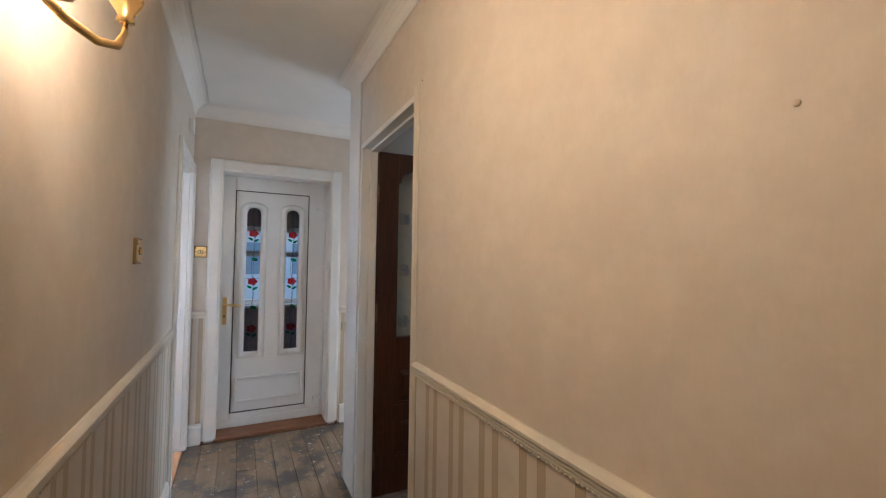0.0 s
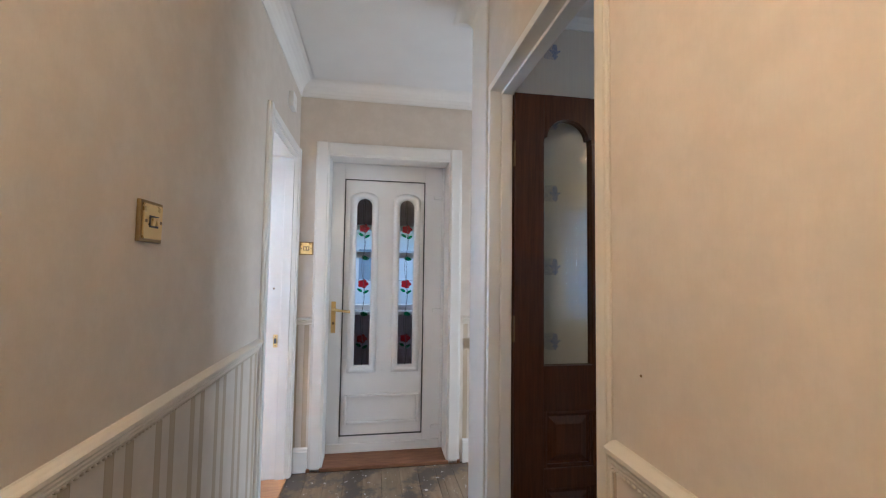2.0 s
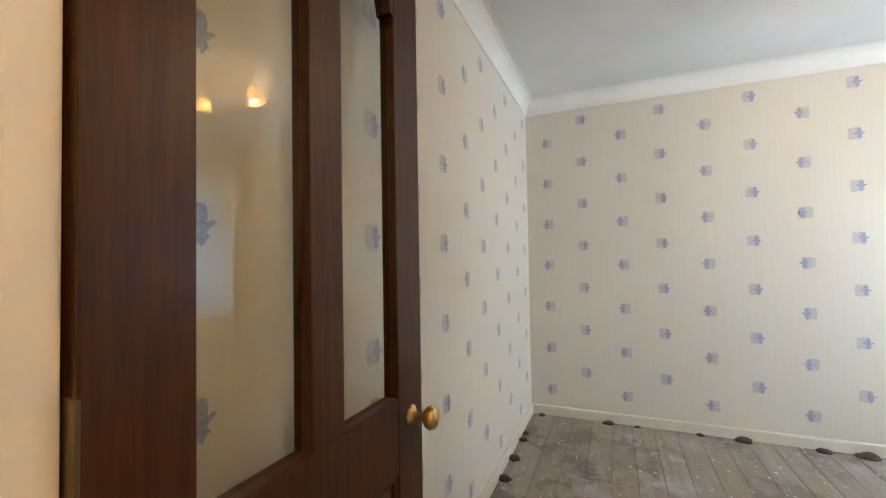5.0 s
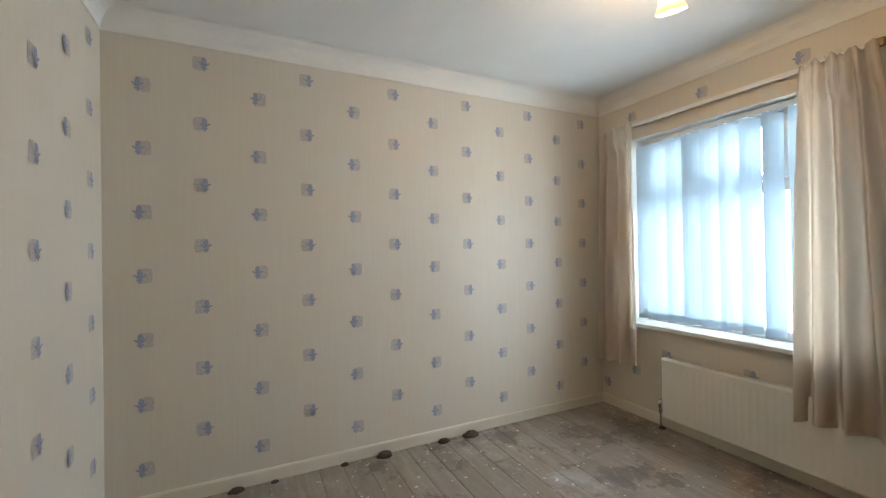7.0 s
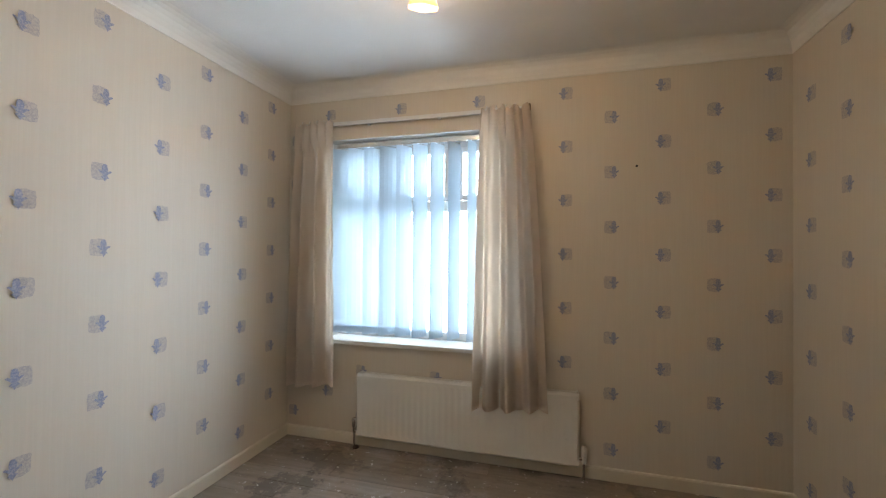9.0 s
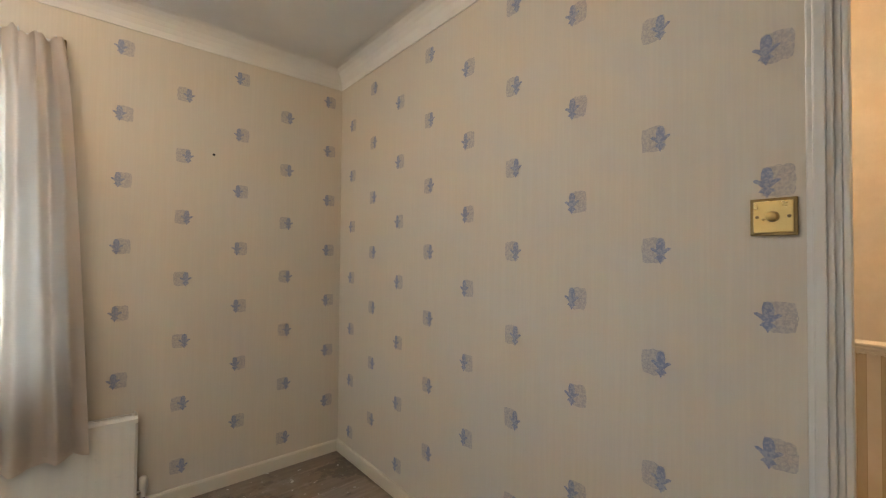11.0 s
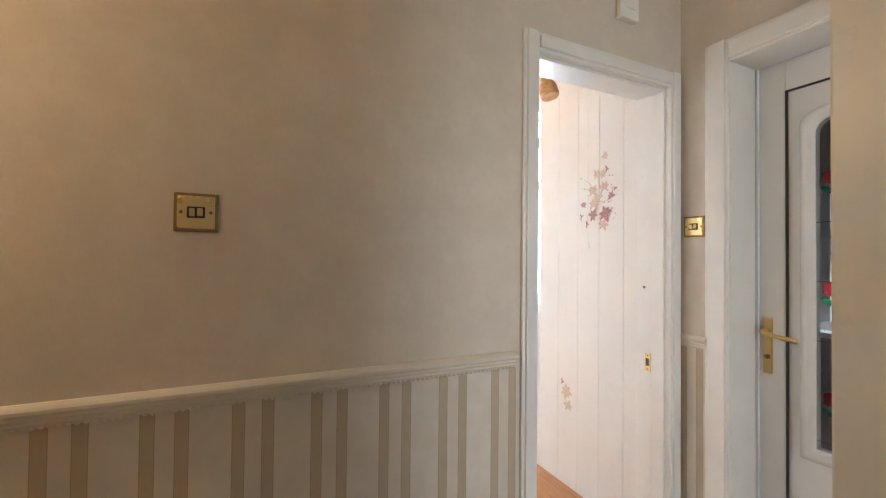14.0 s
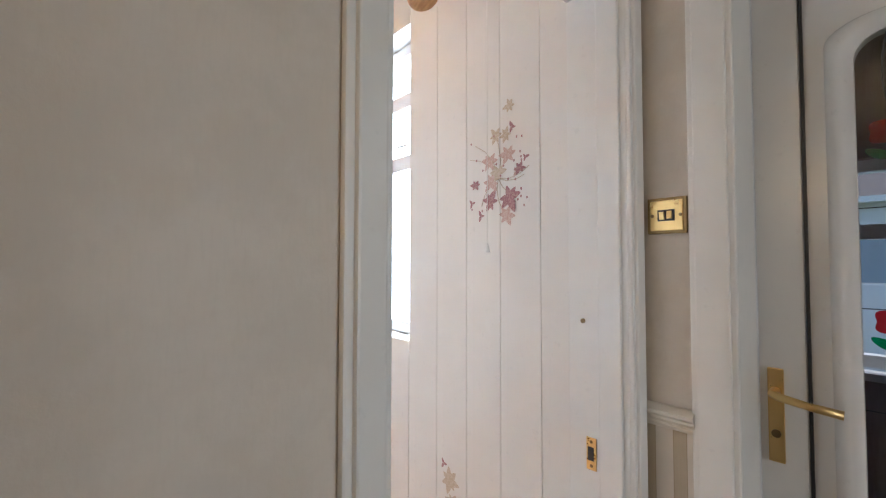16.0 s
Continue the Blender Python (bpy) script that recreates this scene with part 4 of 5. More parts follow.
for my, mz, r, lab in ((-3.207, 1.540, 0.005, "small torn flake in the hall wallpaper"), (-2.024, 2.044, 0.004, "small nail hole in the hall wallpaper"), (-2.088, 1.093, 0.0025, "small nail hole in the hall wallpaper")):
    tagged(link("wall_mark", lathe(bmesh.new(), [(r, 0), (r * 0.8, 0.0015), (r * 0.3, 0.002)], (EH, my, mz), (-1, 0, 0), 7), PRINT_TAN if r > 0.0045 else DARK_BRASS), lab, "wall mark")

# ---------------------------------------------------------------- hall wall lamp
wl = thing("wall_lamp", "brass two-armed wall lamp with lit bell shades", "wall lamp")
wl.location = (0, 0, 0.033)
part("back_plate", lathe(bmesh.new(), [(0.052, 0), (0.052, 0.006), (0.044, 0.012), (0.025, 0.018), (0.014, 0.03), (0.002, 0.034)], (0.0, -2.72, 1.740), (1, 0, 0), 28), BRASS, wl, "", True)
for s in (1, -1):
    cy = -2.72 + 0.12 * s
    arm = part("arm", tube(bmesh.new(), [(0.02, -2.72, 1.730), (0.05, -2.72 + 0.01 * s, 1.685), (0.085, -2.72 + 0.03 * s, 1.652), (0.115, -2.72 + 0.06 * s, 1.640), (0.132, -2.72 + 0.09 * s, 1.652), (0.135, cy, 1.685), (0.135, cy, 1.715)], [0.008, 0.007, 0.007, 0.007, 0.007, 0.006, 0.006], 12), BRASS, wl, "curved brass arm", True)
    part("scroll", tube(bmesh.new(), [(0.02 + 0.05 * k / 24 + 0.02 * math.cos(k / 3.2), -2.72 + s * (0.012 + 0.0028 * k), 1.740 + 0.028 * math.sin(k / 3.2)) for k in range(25)], 0.0035, 8), DARK_BRASS, arm, "thin brass scroll", True)
    part("cup", lathe(bmesh.new(), [(0.006, 0), (0.014, 0.004), (0.010, 0.012), (0.024, 0.035), (0.028, 0.05), (0.024, 0.05)], (0.135, cy, 1.705)), BRASS, arm, "", True)
    sh = bmesh.new()
    prof = [(0.024, 0.0), (0.034, 0.02), (0.040, 0.05), (0.046, 0.08), (0.060, 0.105)]
    rings = []
    for r, h in prof:
        rings.append([sh.verts.new((0.135 + r * math.cos(k * math.pi / 12) * (1 + 0.04 * math.cos(k * math.pi / 2) * h * 8), cy + r * math.sin(k * math.pi / 12), 1.755 + h)) for k in range(24)])
    for a, b in zip(rings, rings[1:]):
        for k in range(24):
            sh.faces.new((a[k], a[(k + 1) % 24], b[(k + 1) % 24], b[k]))
    bmesh.ops.solidify(sh, geom=sh.faces[:], thickness=0.002)
    part("shade", sh, SHADE_LIT, arm, "lit frosted bell shade", True).visible_shadow = False

# ---------------------------------------------------------------- bedroom ceiling lamp
cl = thing("ceiling_lamp", "three-armed brass ceiling lamp with lit glass shades", "ceiling lamp")
CX, CY = 2.627, -3.098
part("ceiling_rose", lathe(bmesh.new(), [(0.06, 0), (0.06, -0.01), (0.045, -0.025), (0.02, -0.035), (0.014, -0.06), (0.022, -0.075), (0.012, -0.09), (0.002, -0.095)], (CX, CY, 2.465), seg=28), BRASS, cl, "", True)
for k in range(3):
    a = radians(-65 + 120 * k)
    dx, dy = math.cos(a), math.sin(a)
    arm = part("arm", tube(bmesh.new(), [(CX + dx * r, CY + dy * r, z) for r, z in ((0.01, 2.395), (0.07, 2.40), (0.13, 2.43), (0.18, 2.448), (0.22, 2.435), (0.24, 2.40))], 0.006, 10), BRASS, cl, "", True)
    part("cup", lathe(bmesh.new(), [(0.012, 0), (0.024, 0.02), (0.022, 0.04)], (CX + dx * 0.238, CY + dy * 0.238, 2.418), (dx * 0.25, dy * 0.25, -1)), BRASS, arm, "", True)
    sh = bmesh.new()
    q = Vector((0, 0, 1)).rotation_difference(Vector((dx * 0.3, dy * 0.3, -1)).normalized()).to_matrix()
    rings = []
    for r, h in ((0.022, 0.0), (0.036, 0.02), (0.044, 0.05), (0.050, 0.08), (0.062, 0.11)):
        rings.append([sh.verts.new(Vector((CX + dx * 0.24, CY + dy * 0.24, 2.392)) + q @ Vector((r * (1 + 0.05 * math.cos(6 * t) * h * 9) * math.cos(t), r * (1 + 0.05 * math.cos(6 * t) * h * 9) * math.sin(t), h))) for t in [2 * math.pi * i / 36 for i in range(36)]])
    for p, r2 in zip(rings, rings[1:]):
        for i in range(36):
            sh.faces.new((p[i], p[(i + 1) % 36], r2[(i + 1) % 36], r2[i]))
    bmesh.ops.solidify(sh, geom=sh.faces[:], thickness=0.002)
    part("shade", sh, SHADE_LIT, arm, "lit frosted tulip shade", True).visible_shadow = False

# ---------------------------------------------------------------- printed motifs on the bedroom paper


def fleur(bm, put, flip):
    """One printed motif: a soft grey square and a blue lily over its edge."""
    def face(pts, lift, mi):
        f = bm.faces.new([bm.verts.new(put(u * flip, v, lift)) for u, v in (pts if flip > 0 else pts[::-1])])
        f.material_index = mi
    rnd = random.Random(len(bm.faces))
    sq = []
    for k in range(24):
        s, t = divmod(k, 6)
        e = -0.5 + t / 6
        x, y = ((e, -0.5), (0.5, e), (-e, 0.5), (-0.5, -e))[s]
        x, y = x * (1 - 0.22 * abs(y) ** 2 * 4 * abs(x)), y * (1 - 0.22 * abs(x) ** 2 * 4 * abs(y))
        sq.append((0.010 + x * 0.066 * (1 + rnd.uniform(-0.06, 0.06)), y * 0.074 * (1 + rnd.uniform(-0.07, 0.07))))
    face(sq, 0.0020, 0)
    for k in range(4):
        cu, cv, r = 0.010 + rnd.uniform(-0.02, 0.024), rnd.uniform(-0.026, 0.026), rnd.uniform(0.009, 0.014)
        for t in range(10):
            a, b = 2 * math.pi * t / 10, 2 * math.pi * (t + 1) / 10
            face([(cu + r * math.cos(a), cv + r * math.sin(a)), (cu + r * math.cos(b), cv + r * math.sin(b)), (cu + (r - 0.0016) * math.cos(b), cv + (r - 0.0016) * math.sin(b)), (cu + (r - 0.0016) * math.cos(a), cv + (r - 0.0016) * math.sin(a))], 0.0026, 2)
    for li, pts in enumerate(([(-0.018, -0.006), (-0.010, -0.012), (-0.006, 0.0), (-0.004, 0.018), (-0.009, 0.034), (-0.018, 0.038), (-0.027, 0.034), (-0.031, 0.018), (-0.029, 0.0), (-0.025, -0.012)],
                [(-0.018, -0.004), (-0.008, 0.002), (0.004, 0.008), (0.012, 0.006), (0.010, 0.001), (0.002, -0.004), (-0.008, -0.014), (-0.018, -0.016)],
                [(-0.018, -0.004), (-0.018, -0.016), (-0.028, -0.014), (-0.038, -0.004), (-0.046, 0.001), (-0.048, 0.006), (-0.040, 0.008), (-0.028, 0.002)],
                [(-0.018, -0.012), (-0.007, -0.018), (0.000, -0.026), (-0.008, -0.028), (-0.014, -0.036), (-0.018, -0.044), (-0.022, -0.036), (-0.028, -0.028), (-0.036, -0.026), (-0.029, -0.018)])):
        face([(u * 0.92 + 0.006, v * 0.92) for u, v in pts][::-1], 0.0032 + 0.0004 * li, 1)


def motifs(name, put_at, u0, step, z_even, z_odd, ulo, uhi, skip, mirror=1):
    bm = bmesh.new()
    k0 = int((ulo - u0) / step) - 2
    for k in range(k0, k0 + 40):
        u = u0 + k * step
        if not (ulo + 0.03 < u < uhi - 0.03):
            continue
        zb = z_even if k % 2 == 0 else z_odd
        for j in range(-6, 8):
            z = zb + j * 0.3205
            if not 0.12 < z < 2.33 or skip(u, z):
                continue
            fleur(bm, lambda a, b, c, u=u, z=z: put_at(u + a, z + b, c), mirror * (1 if k % 2 == 0 else -1))
    bmesh.ops.recalc_face_normals(bm, faces=bm.faces[:])
    return tagged(link(name, bm, [PRINT_GREY, PRINT_BLUE, PRINT_LINE]), "blue lily motifs printed on the bedroom wallpaper", "wallpaper print", "", "structure")


motifs("wallpaper_print_east", lambda u, z, c: (XB - c, u, z), -1.470, 0.2665, 1.312, 1.162, SB, NB, lambda u, z: False)
motifs("wallpaper_print_north", lambda u, z, c: (u, NB - c, z), 2.055, 0.266, 1.450, 1.288, EB, XB, lambda u, z: False)
motifs("wallpaper_print_south", lambda u, z, c: (u, SB + c, z), 1.908, 0.2635, 1.780, 1.622, EB, XB, lambda u, z: WX0 - 0.03 < u < WX1 + 0.04 and 0.64 < z < 2.12)
motifs("wallpaper_print_west", lambda u, z, c: (EB + c, u, z), -2.073, 0.2625, 1.450, 1.288, SB, -2.02, lambda u, z: False)
tagged(link("picture_hook_hole", lathe(bmesh.new(), [(0.007, 0), (0.006, 0.003), (0.003, 0.004), (0.002, 0.001)], (1.777, SB, 1.809), (0, 1, 0), 14), BLACK), "small dark plug hole in the window wall", "wall plug")

# ---------------------------------------------------------------- side room
slab("floor_side_room", -2.4, -2.4, -0.022, -0.121, 0.0, 0.0, LAMINATE, "orange wood-effect laminate floor", "floor")
tagged(link("floor_strip", abox(-0.12, W_S, -0.02, -0.001, W_N, 0.004, bev=0.002), LAMINATE), "wooden strip under the side doorway", "threshold", "", "structure")
cb = bmesh.new()
for k in range(24):
    box(cb, -2.398 + k * 0.0949, -2.4, 2.445, -2.398 + k * 0.0949 + 0.091, -0.001, 2.46, 0.003)
tagged(link("ceiling_side_room", cb, PINE), "varnished pine board ceiling of the side room", "ceiling", "", "structure")
slab("ceiling_side_room_back", -2.5, -2.5, 2.462, -0.12, 0.0, 2.50, PORCH_BROWN, "dark backing above the pine boards", "ceiling")

PANEL_WHITE = paint("white_wall_board", (0.74, 0.71, 0.65), 0.35, 40, 0.05, 0.03)
pn = thing("wall_boards", "white grooved wall boards printed with a flower spray", "wall boards", "", "structure")
edges = [-0.125, -0.278, -0.429, -0.578, -0.731, -0.898]
for a, b in zip(edges, edges[1:]):
    part("board", abox(b + 0.0007, -0.010, 0.0, a - 0.0007, -0.0005, 2.444, bev=0.002), PANEL_WHITE, pn)
for x0, x1, z0, z1 in ((-2.39, -1.702, 0, 2.444), (-1.70, -0.90, 0, 0.97), (-1.70, -0.90, 2.27, 2.444)):
    part("board", abox(x0, -0.010, z0, x1, -0.0005, z1), PANEL_WHITE, pn)

w2 = thing("window_2", "white plastic window with obscure glass in the side room", "window", "", "structure")
part("window_frame", rect_ring(bmesh.new(), -1.698, 0.974, -0.902, 2.266, 0.05, 0.08, 0.14), UPVC, w2)
part("transom", abox(-1.65, 0.08, 1.70, -0.952, 0.14, 1.765, bev=0.004), UPVC, w2)
part("upper_transom", abox(-1.65, 0.085, 1.985, -0.952, 0.135, 2.05, bev=0.004), UPVC, w2)
for z0, z1, g in ((1.024, 1.70, FROST), (1.765, 1.985, GLASS), (2.05, 2.216, GLASS)):
    p = part("pane", abox(-1.65, 0.108, z0, -0.952, 0.112, z1), g, w2)
    p.visible_shadow = False
part("window_catch", abox(-1.10, 0.066, 1.80, -1.02, 0.079, 1.812, bev=0.002), CHROME, w2)
sp = thing("spot_bar", "turned pine ceiling spot bar with brass cups", "spot lamp")
sp.location = (0.13, -0.03, -0.075)
part("bar", tube(bmesh.new(), [(-1.25, -0.52, 2.33), (-1.1, -0.44, 2.34), (-0.95, -0.36, 2.325), (-0.80, -0.28, 2.315), (-0.73, -0.24, 2.30)], [0.018, 0.026, 0.018, 0.027, 0.016], 14), PINE, sp, "turned pine bar", True)
for sx, sy in ((-0.695, -0.22), (-1.27, -0.53)):
    part("spot_cup", lathe(bmesh.new(), [(0.012, 0), (0.026, 0.006), (0.020, 0.018), (0.034, 0.03), (0.046, 0.06), (0.049, 0.10), (0.044, 0.112), (0.036, 0.108)], (sx, sy, 2.27), (0.25, 0.1, -1)), PINE, sp, "turned pine lamp cup", True)
part("mount", tube(bmesh.new(), [(-0.98, -0.375, 2.33), (-0.98, -0.375, 2.519)], 0.014), PINE, sp)
part("mount_plate", lathe(bmesh.new(), [(0.05, 0), (0.05, -0.008), (0.035, -0.02), (0.014, -0.025)], (-0.98, -0.375, 2.519)), PINE, sp, "", True)

# flower spray printed on the boards
sprays = bmesh.new()
rs = random.Random(4)


def petal_flower(bm, cx, cz, r, mi, n=6, lift=0.0125):
    for k in range(n):
        a = 2 * math.pi * k / n + rs.uniform(-0.25, 0.25)
        l = r * rs.uniform(0.8, 1.15)
        pts = []
        for t in range(8):
            b = 2 * math.pi * t / 8
            u, v = l * 0.5 * (1 + math.cos(b)), l * 0.21 * math.sin(b) * (1.2 - 0.6 * math.cos(b))
            pts.append((cx + u * math.cos(a) - v * math.sin(a), -lift - 0.0002 * k, cz + u * math.sin(a) + v * math.cos(a)))
        f = bm.faces.new([bm.verts.new(p) for p in pts])
        f.material_index = mi


FX, FZ = -0.434, 1.575
for dx, dz, r, mi in ((0.045, 0.205, 0.030, 2), (0.055, 0.135, 0.022, 0), (-0.01, 0.12, 0.034, 2), (0.03, 0.115, 0.030, 2), (-0.035, 0.04, 0.042, 1), (0.04, 0.05, 0.042, 1), (-0.03, -0.03, 0.04, 1), (0.0, 0.0, 0.036, 2), (-0.035, -0.09, 0.045, 0),
                      (0.045, -0.085, 0.054, 0), (0.035, -0.14, 0.040, 1), (-0.10, -0.03, 0.026, 0), (-0.115, -0.09, 0.020, 0), (-0.075, -0.135, 0.022, 0), (0.085, 0.0, 0.026, 0), (0.105, 0.03, 0.018, 0), (0.07, -0.01, 0.022, 1)):
    petal_flower(sprays, FX + dx, FZ + dz, r * 0.86, mi, 6 if r > 0.025 else 3)
for k in range(26):
    disc(sprays, FX + rs.uniform(-0.12, 0.12), FZ + rs.uniform(-0.12, 0.16), 0.0035, 0.0045, -0.0142, 6)
petal_flower(sprays, -0.660, 0.515, 0.045, 2, 7)
petal_flower(sprays, -0.645, 0.445, 0.035, 2, 6)
petal_flower(sprays, -0.69, 0.565, 0.018, 0, 3)
sprays.normal_update()
tagged(link("flower_spray_print", sprays, [PRINT_PLUM, PRINT_ROSE, PRINT_TAN]), "plum and pink flower spray printed on the boards", "wall print", "", "structure")
bm = bmesh.new()
for k, (a, l) in enumerate(((100, 0.16), (118, 0.15), (70, 0.16), (-18, 0.12), (-30, 0.10), (200, 0.11), (250, 0.10), (290, 0.10))):
    a = radians(a)
    tube(bm, [(FX + l * t * math.cos(a + 0.5 * t), -0.0118, FZ - 0.02 + l * t * math.sin(a + 0.5 * t)) for t in (0, 0.35, 0.7, 1.0)], 0.0012, 5)
tagged(link("flower_stem_print", bm, PRINT_TAN), "thin printed stems of the flower spray", "wall print", "", "structure")

pc = thing("pull_cord", "thin grey pull cord with a small bell end", "pull cord")
part("cord", tube(bmesh.new(), [(-0.343, -0.17, 2.4445), (-0.3435, -0.17, 1.9), (-0.343, -0.17, 1.335)], 0.0009, 6), PLASTIC, pc)
part("cord_bell", lathe(bmesh.new(), [(0.002, 0.026), (0.004, 0.018), (0.0075, 0.004), (0.007, 0)], (-0.343, -0.17, 1.312)), PLASTIC, pc, "small plastic bell", True)

# ---------------------------------------------------------------- porch and outdoors
GRASS = plain("lawn", (0.06, 0.10, 0.03), 0.9, 0, 0.4, 8)
PANE_GREY = plain("far_window_glass", (0.30, 0.36, 0.42), 0.2, 0, 0.1, 3)
RENDER_WHITE = plain("white_render", (0.74, 0.77, 0.80), 0.85, 0, 0.06, 5)
ROOF_TILE = plain("grey_roof_tile", (0.14, 0.12, 0.11), 0.8, 0, 0.3, 14)
gm = bmesh.new()
for x0, y0, x1, y1 in ((-2.5, 0.3, XB + 0.25, 400), (-2.5, -400, XB + 0.25, -5.12), (-400, -400, -2.5, 400), (XB + 0.25, -400, 400, 400)):
    gm.faces.new([gm.verts.new(p) for p in ((x0, y0, -0.15), (x1, y0, -0.15), (x1, y1, -0.15), (x0, y1, -0.15))])
tagged(link("ground", gm, GRASS), "grass and paving outside the house", "ground", "", "structure")
slab("porch_floor", -0.6, 0.30, -0.12, 1.8, 1.40, -0.02, PORCH_BROWN, "dark porch floor", "floor")
slab("porch_roof", -0.7, 0.30, 2.20, 1.9, 1.45, 2.28, PORCH_BROWN, "dark underside of the porch roof", "roof")
slab("porch_wall_left", -0.7, 0.30, -0.12, -0.6, 1.40, 2.20, PORCH_BROWN, "dark porch side wall", "wall")
slab("porch_wall_right", 1.8, 0.30, -0.12, 1.9, 1.40, 2.20, PORCH_BROWN, "dark porch side wall", "wall")
slab("porch_dwarf_wall", -0.6, 1.28, -0.12, 1.8, 1.40, 0.84, PORCH_BROWN, "dark low wall under the porch window", "wall")
slab("porch_header", -0.6, 1.28, 1.70, 1.8, 1.40, 2.20, PORCH_BROWN, "dark panel above the porch window", "wall")
w3 = thing("window_3", "white framed porch window with a sill", "window", "", "structure")
part("window_sill", abox(-0.6, 1.20, 0.842, 1.8, 1.279, 0.872, bev=0.004), UPVC, w3)
part("window_frame", rect_ring(bmesh.new(), -0.598, 0.874, 1.798, 1.698, 0.05, 1.31, 1.37), UPVC, w3)
part("transom", abox(-0.548, 1.31, 1.38, 1.748, 1.37, 1.44, bev=0.004), UPVC, w3)
for mx in (-0.05, 0.92, 1.35):
    part("mullion", abox(mx - 0.025, 1.312, 0.924, mx + 0.025, 1.368, 1.648, bev=0.004), UPVC, w3)


def outbuilding(name, x0, y0, x1, y1, h, rise, label):
    b = thing(name, label, "house")
    part("wall", abox(x0, y0, -0.15, x1, y1, h), RENDER_WHITE, b)
    bm = bmesh.new()
    ym = (y0 + y1) / 2
    prism(bm, [(y0 - 0.3, h), (y1 + 0.3, h), (ym, h + rise)], x0 - 0.2, x1 + 0.2)
    for v in bm.verts:
        v.co = Vector((v.co.y, v.co.x, v.co.z))
    bmesh.ops.recalc_face_normals(bm, faces=bm.faces[:])
    part("roof", bm, ROOF_TILE, b)
    part("gutter", abox(x0 - 0.2, min(y0, y1) - 0.36, h - 0.10, x1 + 0.2, min(y0, y1) - 0.30, h), UPVC, b)
    part("fascia", abox(x0 - 0.2, max(y0, y1) + 0.30, h - 0.14, x1 + 0.2, max(y0, y1) + 0.33, h + 0.02), UPVC, b)
    nb = int((x1 - x0) / 1.6)
    for k in range(nb):
        wx = x0 + 0.6 + k * 1.6
        for yy in (y0 - 0.03, y1 + 0.0):
            w = part("window", abox(wx, yy, 0.9, wx + 0.9, yy + 0.03, 1.9), UPVC, b)
            part("pane", abox(wx + 0.06, yy - 0.004, 0.96, wx + 0.84, yy + 0.034, 1.84), PANE_GREY, w)
    return b


outbuilding("house", -7, 9, 9, 15, 2.4, 2.0, "pale rendered bungalow across the garden")
outbuilding("house", -4, -22, 12, -15, 2.5, 2.2, "pale rendered bungalow behind the garden")
fn = thing("fence", "pale painted board fence along the front garden", "fence")
fp = abox(-0.07, -0.012, 0.0, 0.07, 0.012, 1.25, bev=0.004)
board = part("board", fp, RENDER_WHITE, fn)
board.matrix_world = pose(-4.0, 4.2, -0.15)
for k in range(1, 50):
    o = board.copy()
    scene.collection.objects.link(o)
    o.matrix_world = pose(-4.0 + 0.16 * k, 4.2, -0.15)

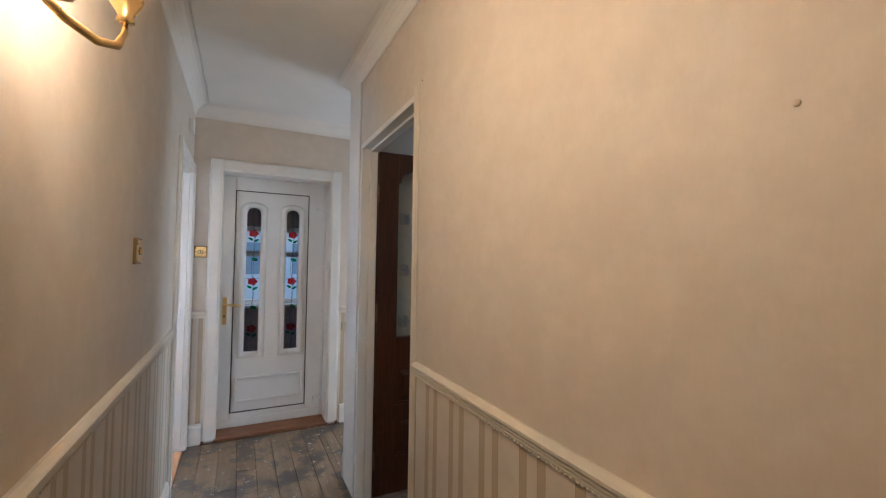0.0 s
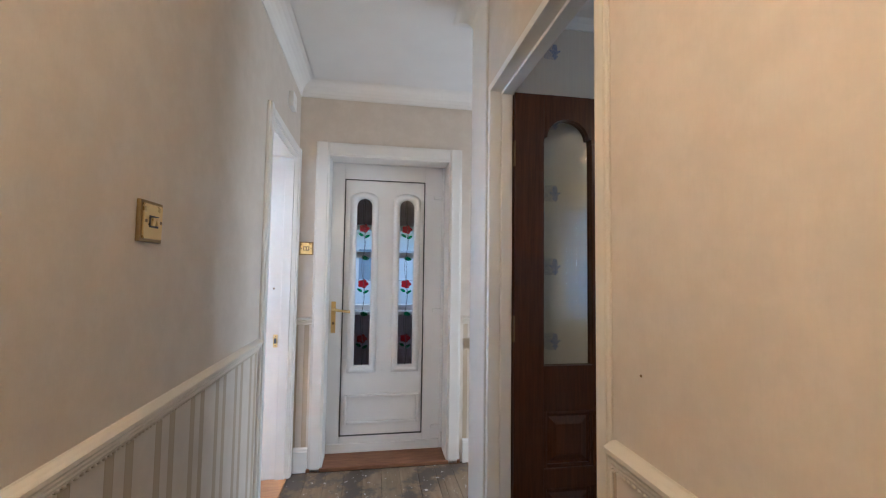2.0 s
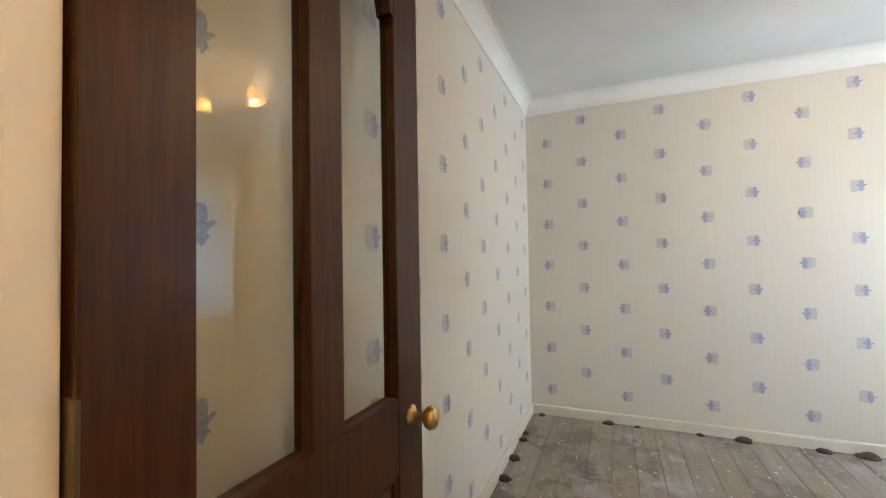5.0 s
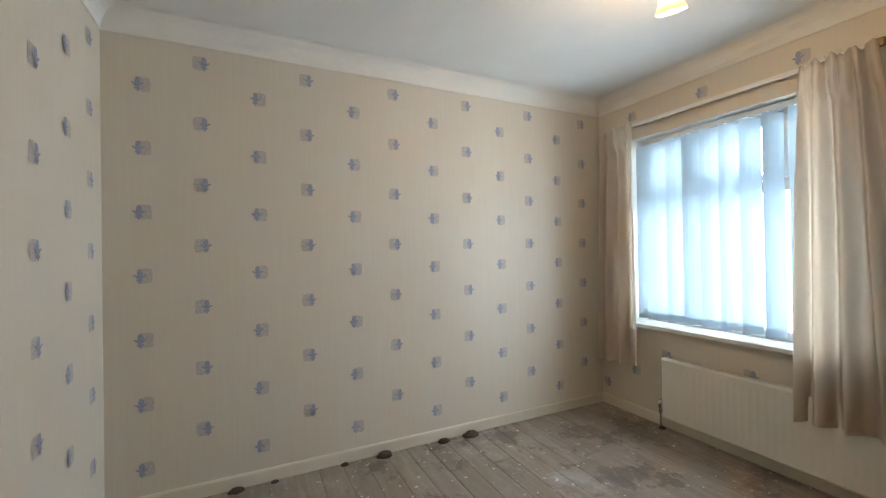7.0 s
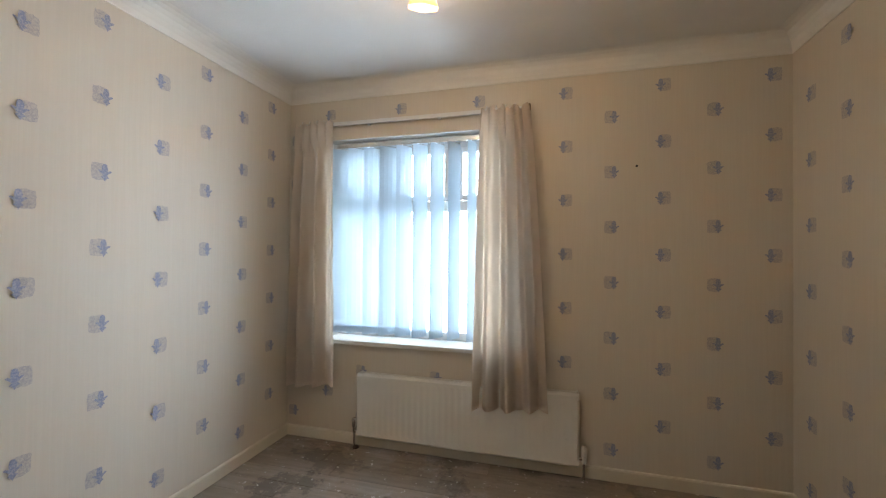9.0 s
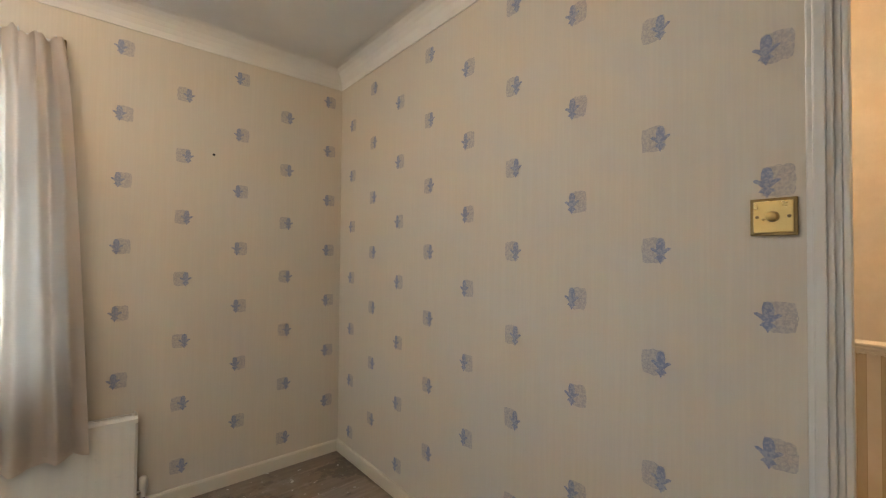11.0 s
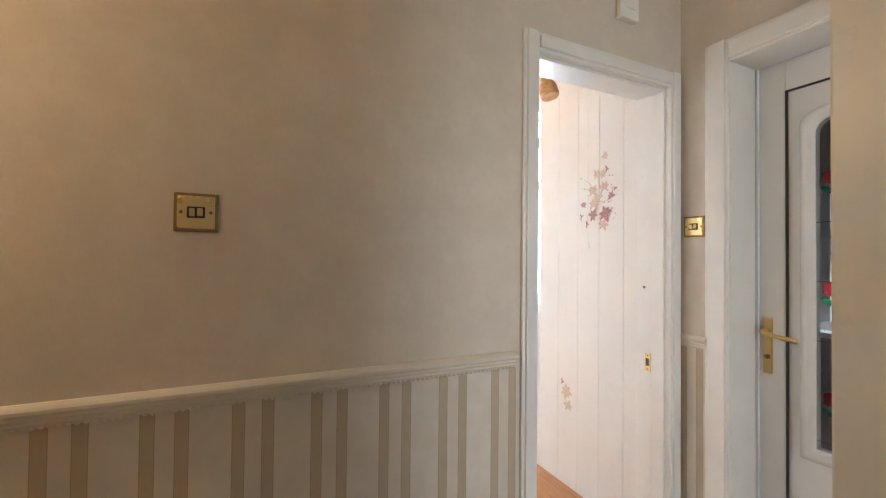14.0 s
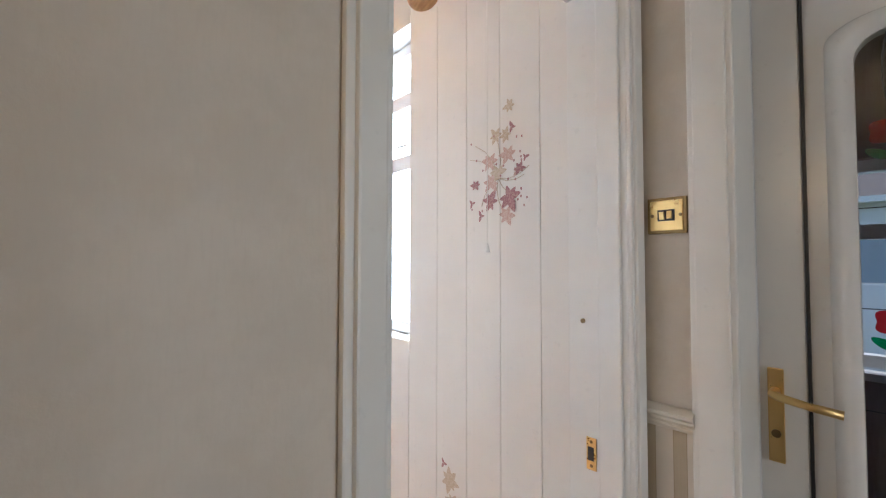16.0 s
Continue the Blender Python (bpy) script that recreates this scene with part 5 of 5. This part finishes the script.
# ---------------------------------------------------------------- rubble along the skirting
rr = random.Random(9)
for x, y, s in ((4.035, -1.608, 0.028), (4.04, -1.80, 0.016), (4.04, -2.183, 0.018), (4.03, -2.426, 0.036), (4.03, -2.835, 0.028), (4.025, -3.035, 0.042), (4.03, -1.13, 0.02), (3.03, -1.085, 0.03), (3.275, -1.085, 0.028), (3.545, -1.083, 0.022), (3.66, -1.08, 0.018), (2.7, -1.085, 0.026), (3.50, -4.275, 0.02)):
    bm = bmesh.new()
    bmesh.ops.create_icosphere(bm, subdivisions=2, radius=1.0)
    for v in bm.verts:
        k = 1 + 0.4 * noise.noise(v.co * 2.1 + Vector((x * 7, y * 5, 0)))
        v.co = Vector((v.co.x * s * k, v.co.y * s * 1.4 * k, max(-0.2, v.co.z) * s * 0.75 * k + s * 0.15))
    ob = tagged(link("rubble_lump", bm, DEBRIS), "dark lump of rubble on the bare boards", "rubble", "lumps along the skirting")
    ob.location = (x, y, 0.0)

# ---------------------------------------------------------------- floorboards
floor_hall = thing("floor_hall", "bare stained floorboards speckled with paint", "floor", "", "structure")
floor_bed = thing("floor_bedroom", "bare dusty floorboards with pale scuffs", "floor", "", "structure")


def plank(x0, y0, x1, y1, mat, parent, seed):
    g = random.Random(seed)
    dz = g.uniform(-0.0015, 0.0)
    bm = abox(x0, y0, -0.021, x1, y1, dz, bev=0.0)
    tops = [e for e in bm.edges if all(v.co.z > -0.01 for v in e.verts)]
    bmesh.ops.bevel(bm, geom=tops, offset=0.0022, segments=1, affect="EDGES")
    return part("floorboard", bm, mat, parent)


ph = random.Random(21)
bw = 0.1125
for i in range(18):
    x0 = 0.001 + i * bw
    x1 = min(x0 + bw - 0.0014, 1.999)
    if x0 > 1.99:
        break
    if x0 < EH - 0.02 < x1:
        plank(EH, NL + 0.001, x1, -0.021, HALL_BOARD, floor_hall, 7)
    lo = -5.0 if x0 < EH - 0.02 else NL
    x1 = min(x1, EH - 0.001) if x0 < EH - 0.02 else x1
    y = lo
    while y < -0.021:
        y2 = min(y + ph.uniform(1.2, 2.6), -0.021)
        if -0.021 - y2 < 0.4:
            y2 = -0.021
        plank(x0, y, x1, y2 - 0.002, HALL_BOARD, floor_hall, i * 31 + int(y * 10))
        y = y2
bw = 0.135
for i in range(26):
    y0 = SB + 0.001 + i * bw
    y1 = min(y0 + bw - 0.0012, NB - 0.001)
    if y0 > NB - 0.02:
        break
    x = EH if DOOR_S < y0 and y1 < DOOR_N else EB
    while x < XB - 0.001:
        x2 = min(x + ph.uniform(1.3, 2.8), XB - 0.001)
        if XB - x2 < 0.4:
            x2 = XB - 0.001
        plank(x, y0, x2 - 0.002, y1, BED_BOARD, floor_bed, i * 77 + int(x * 10))
        x = x2
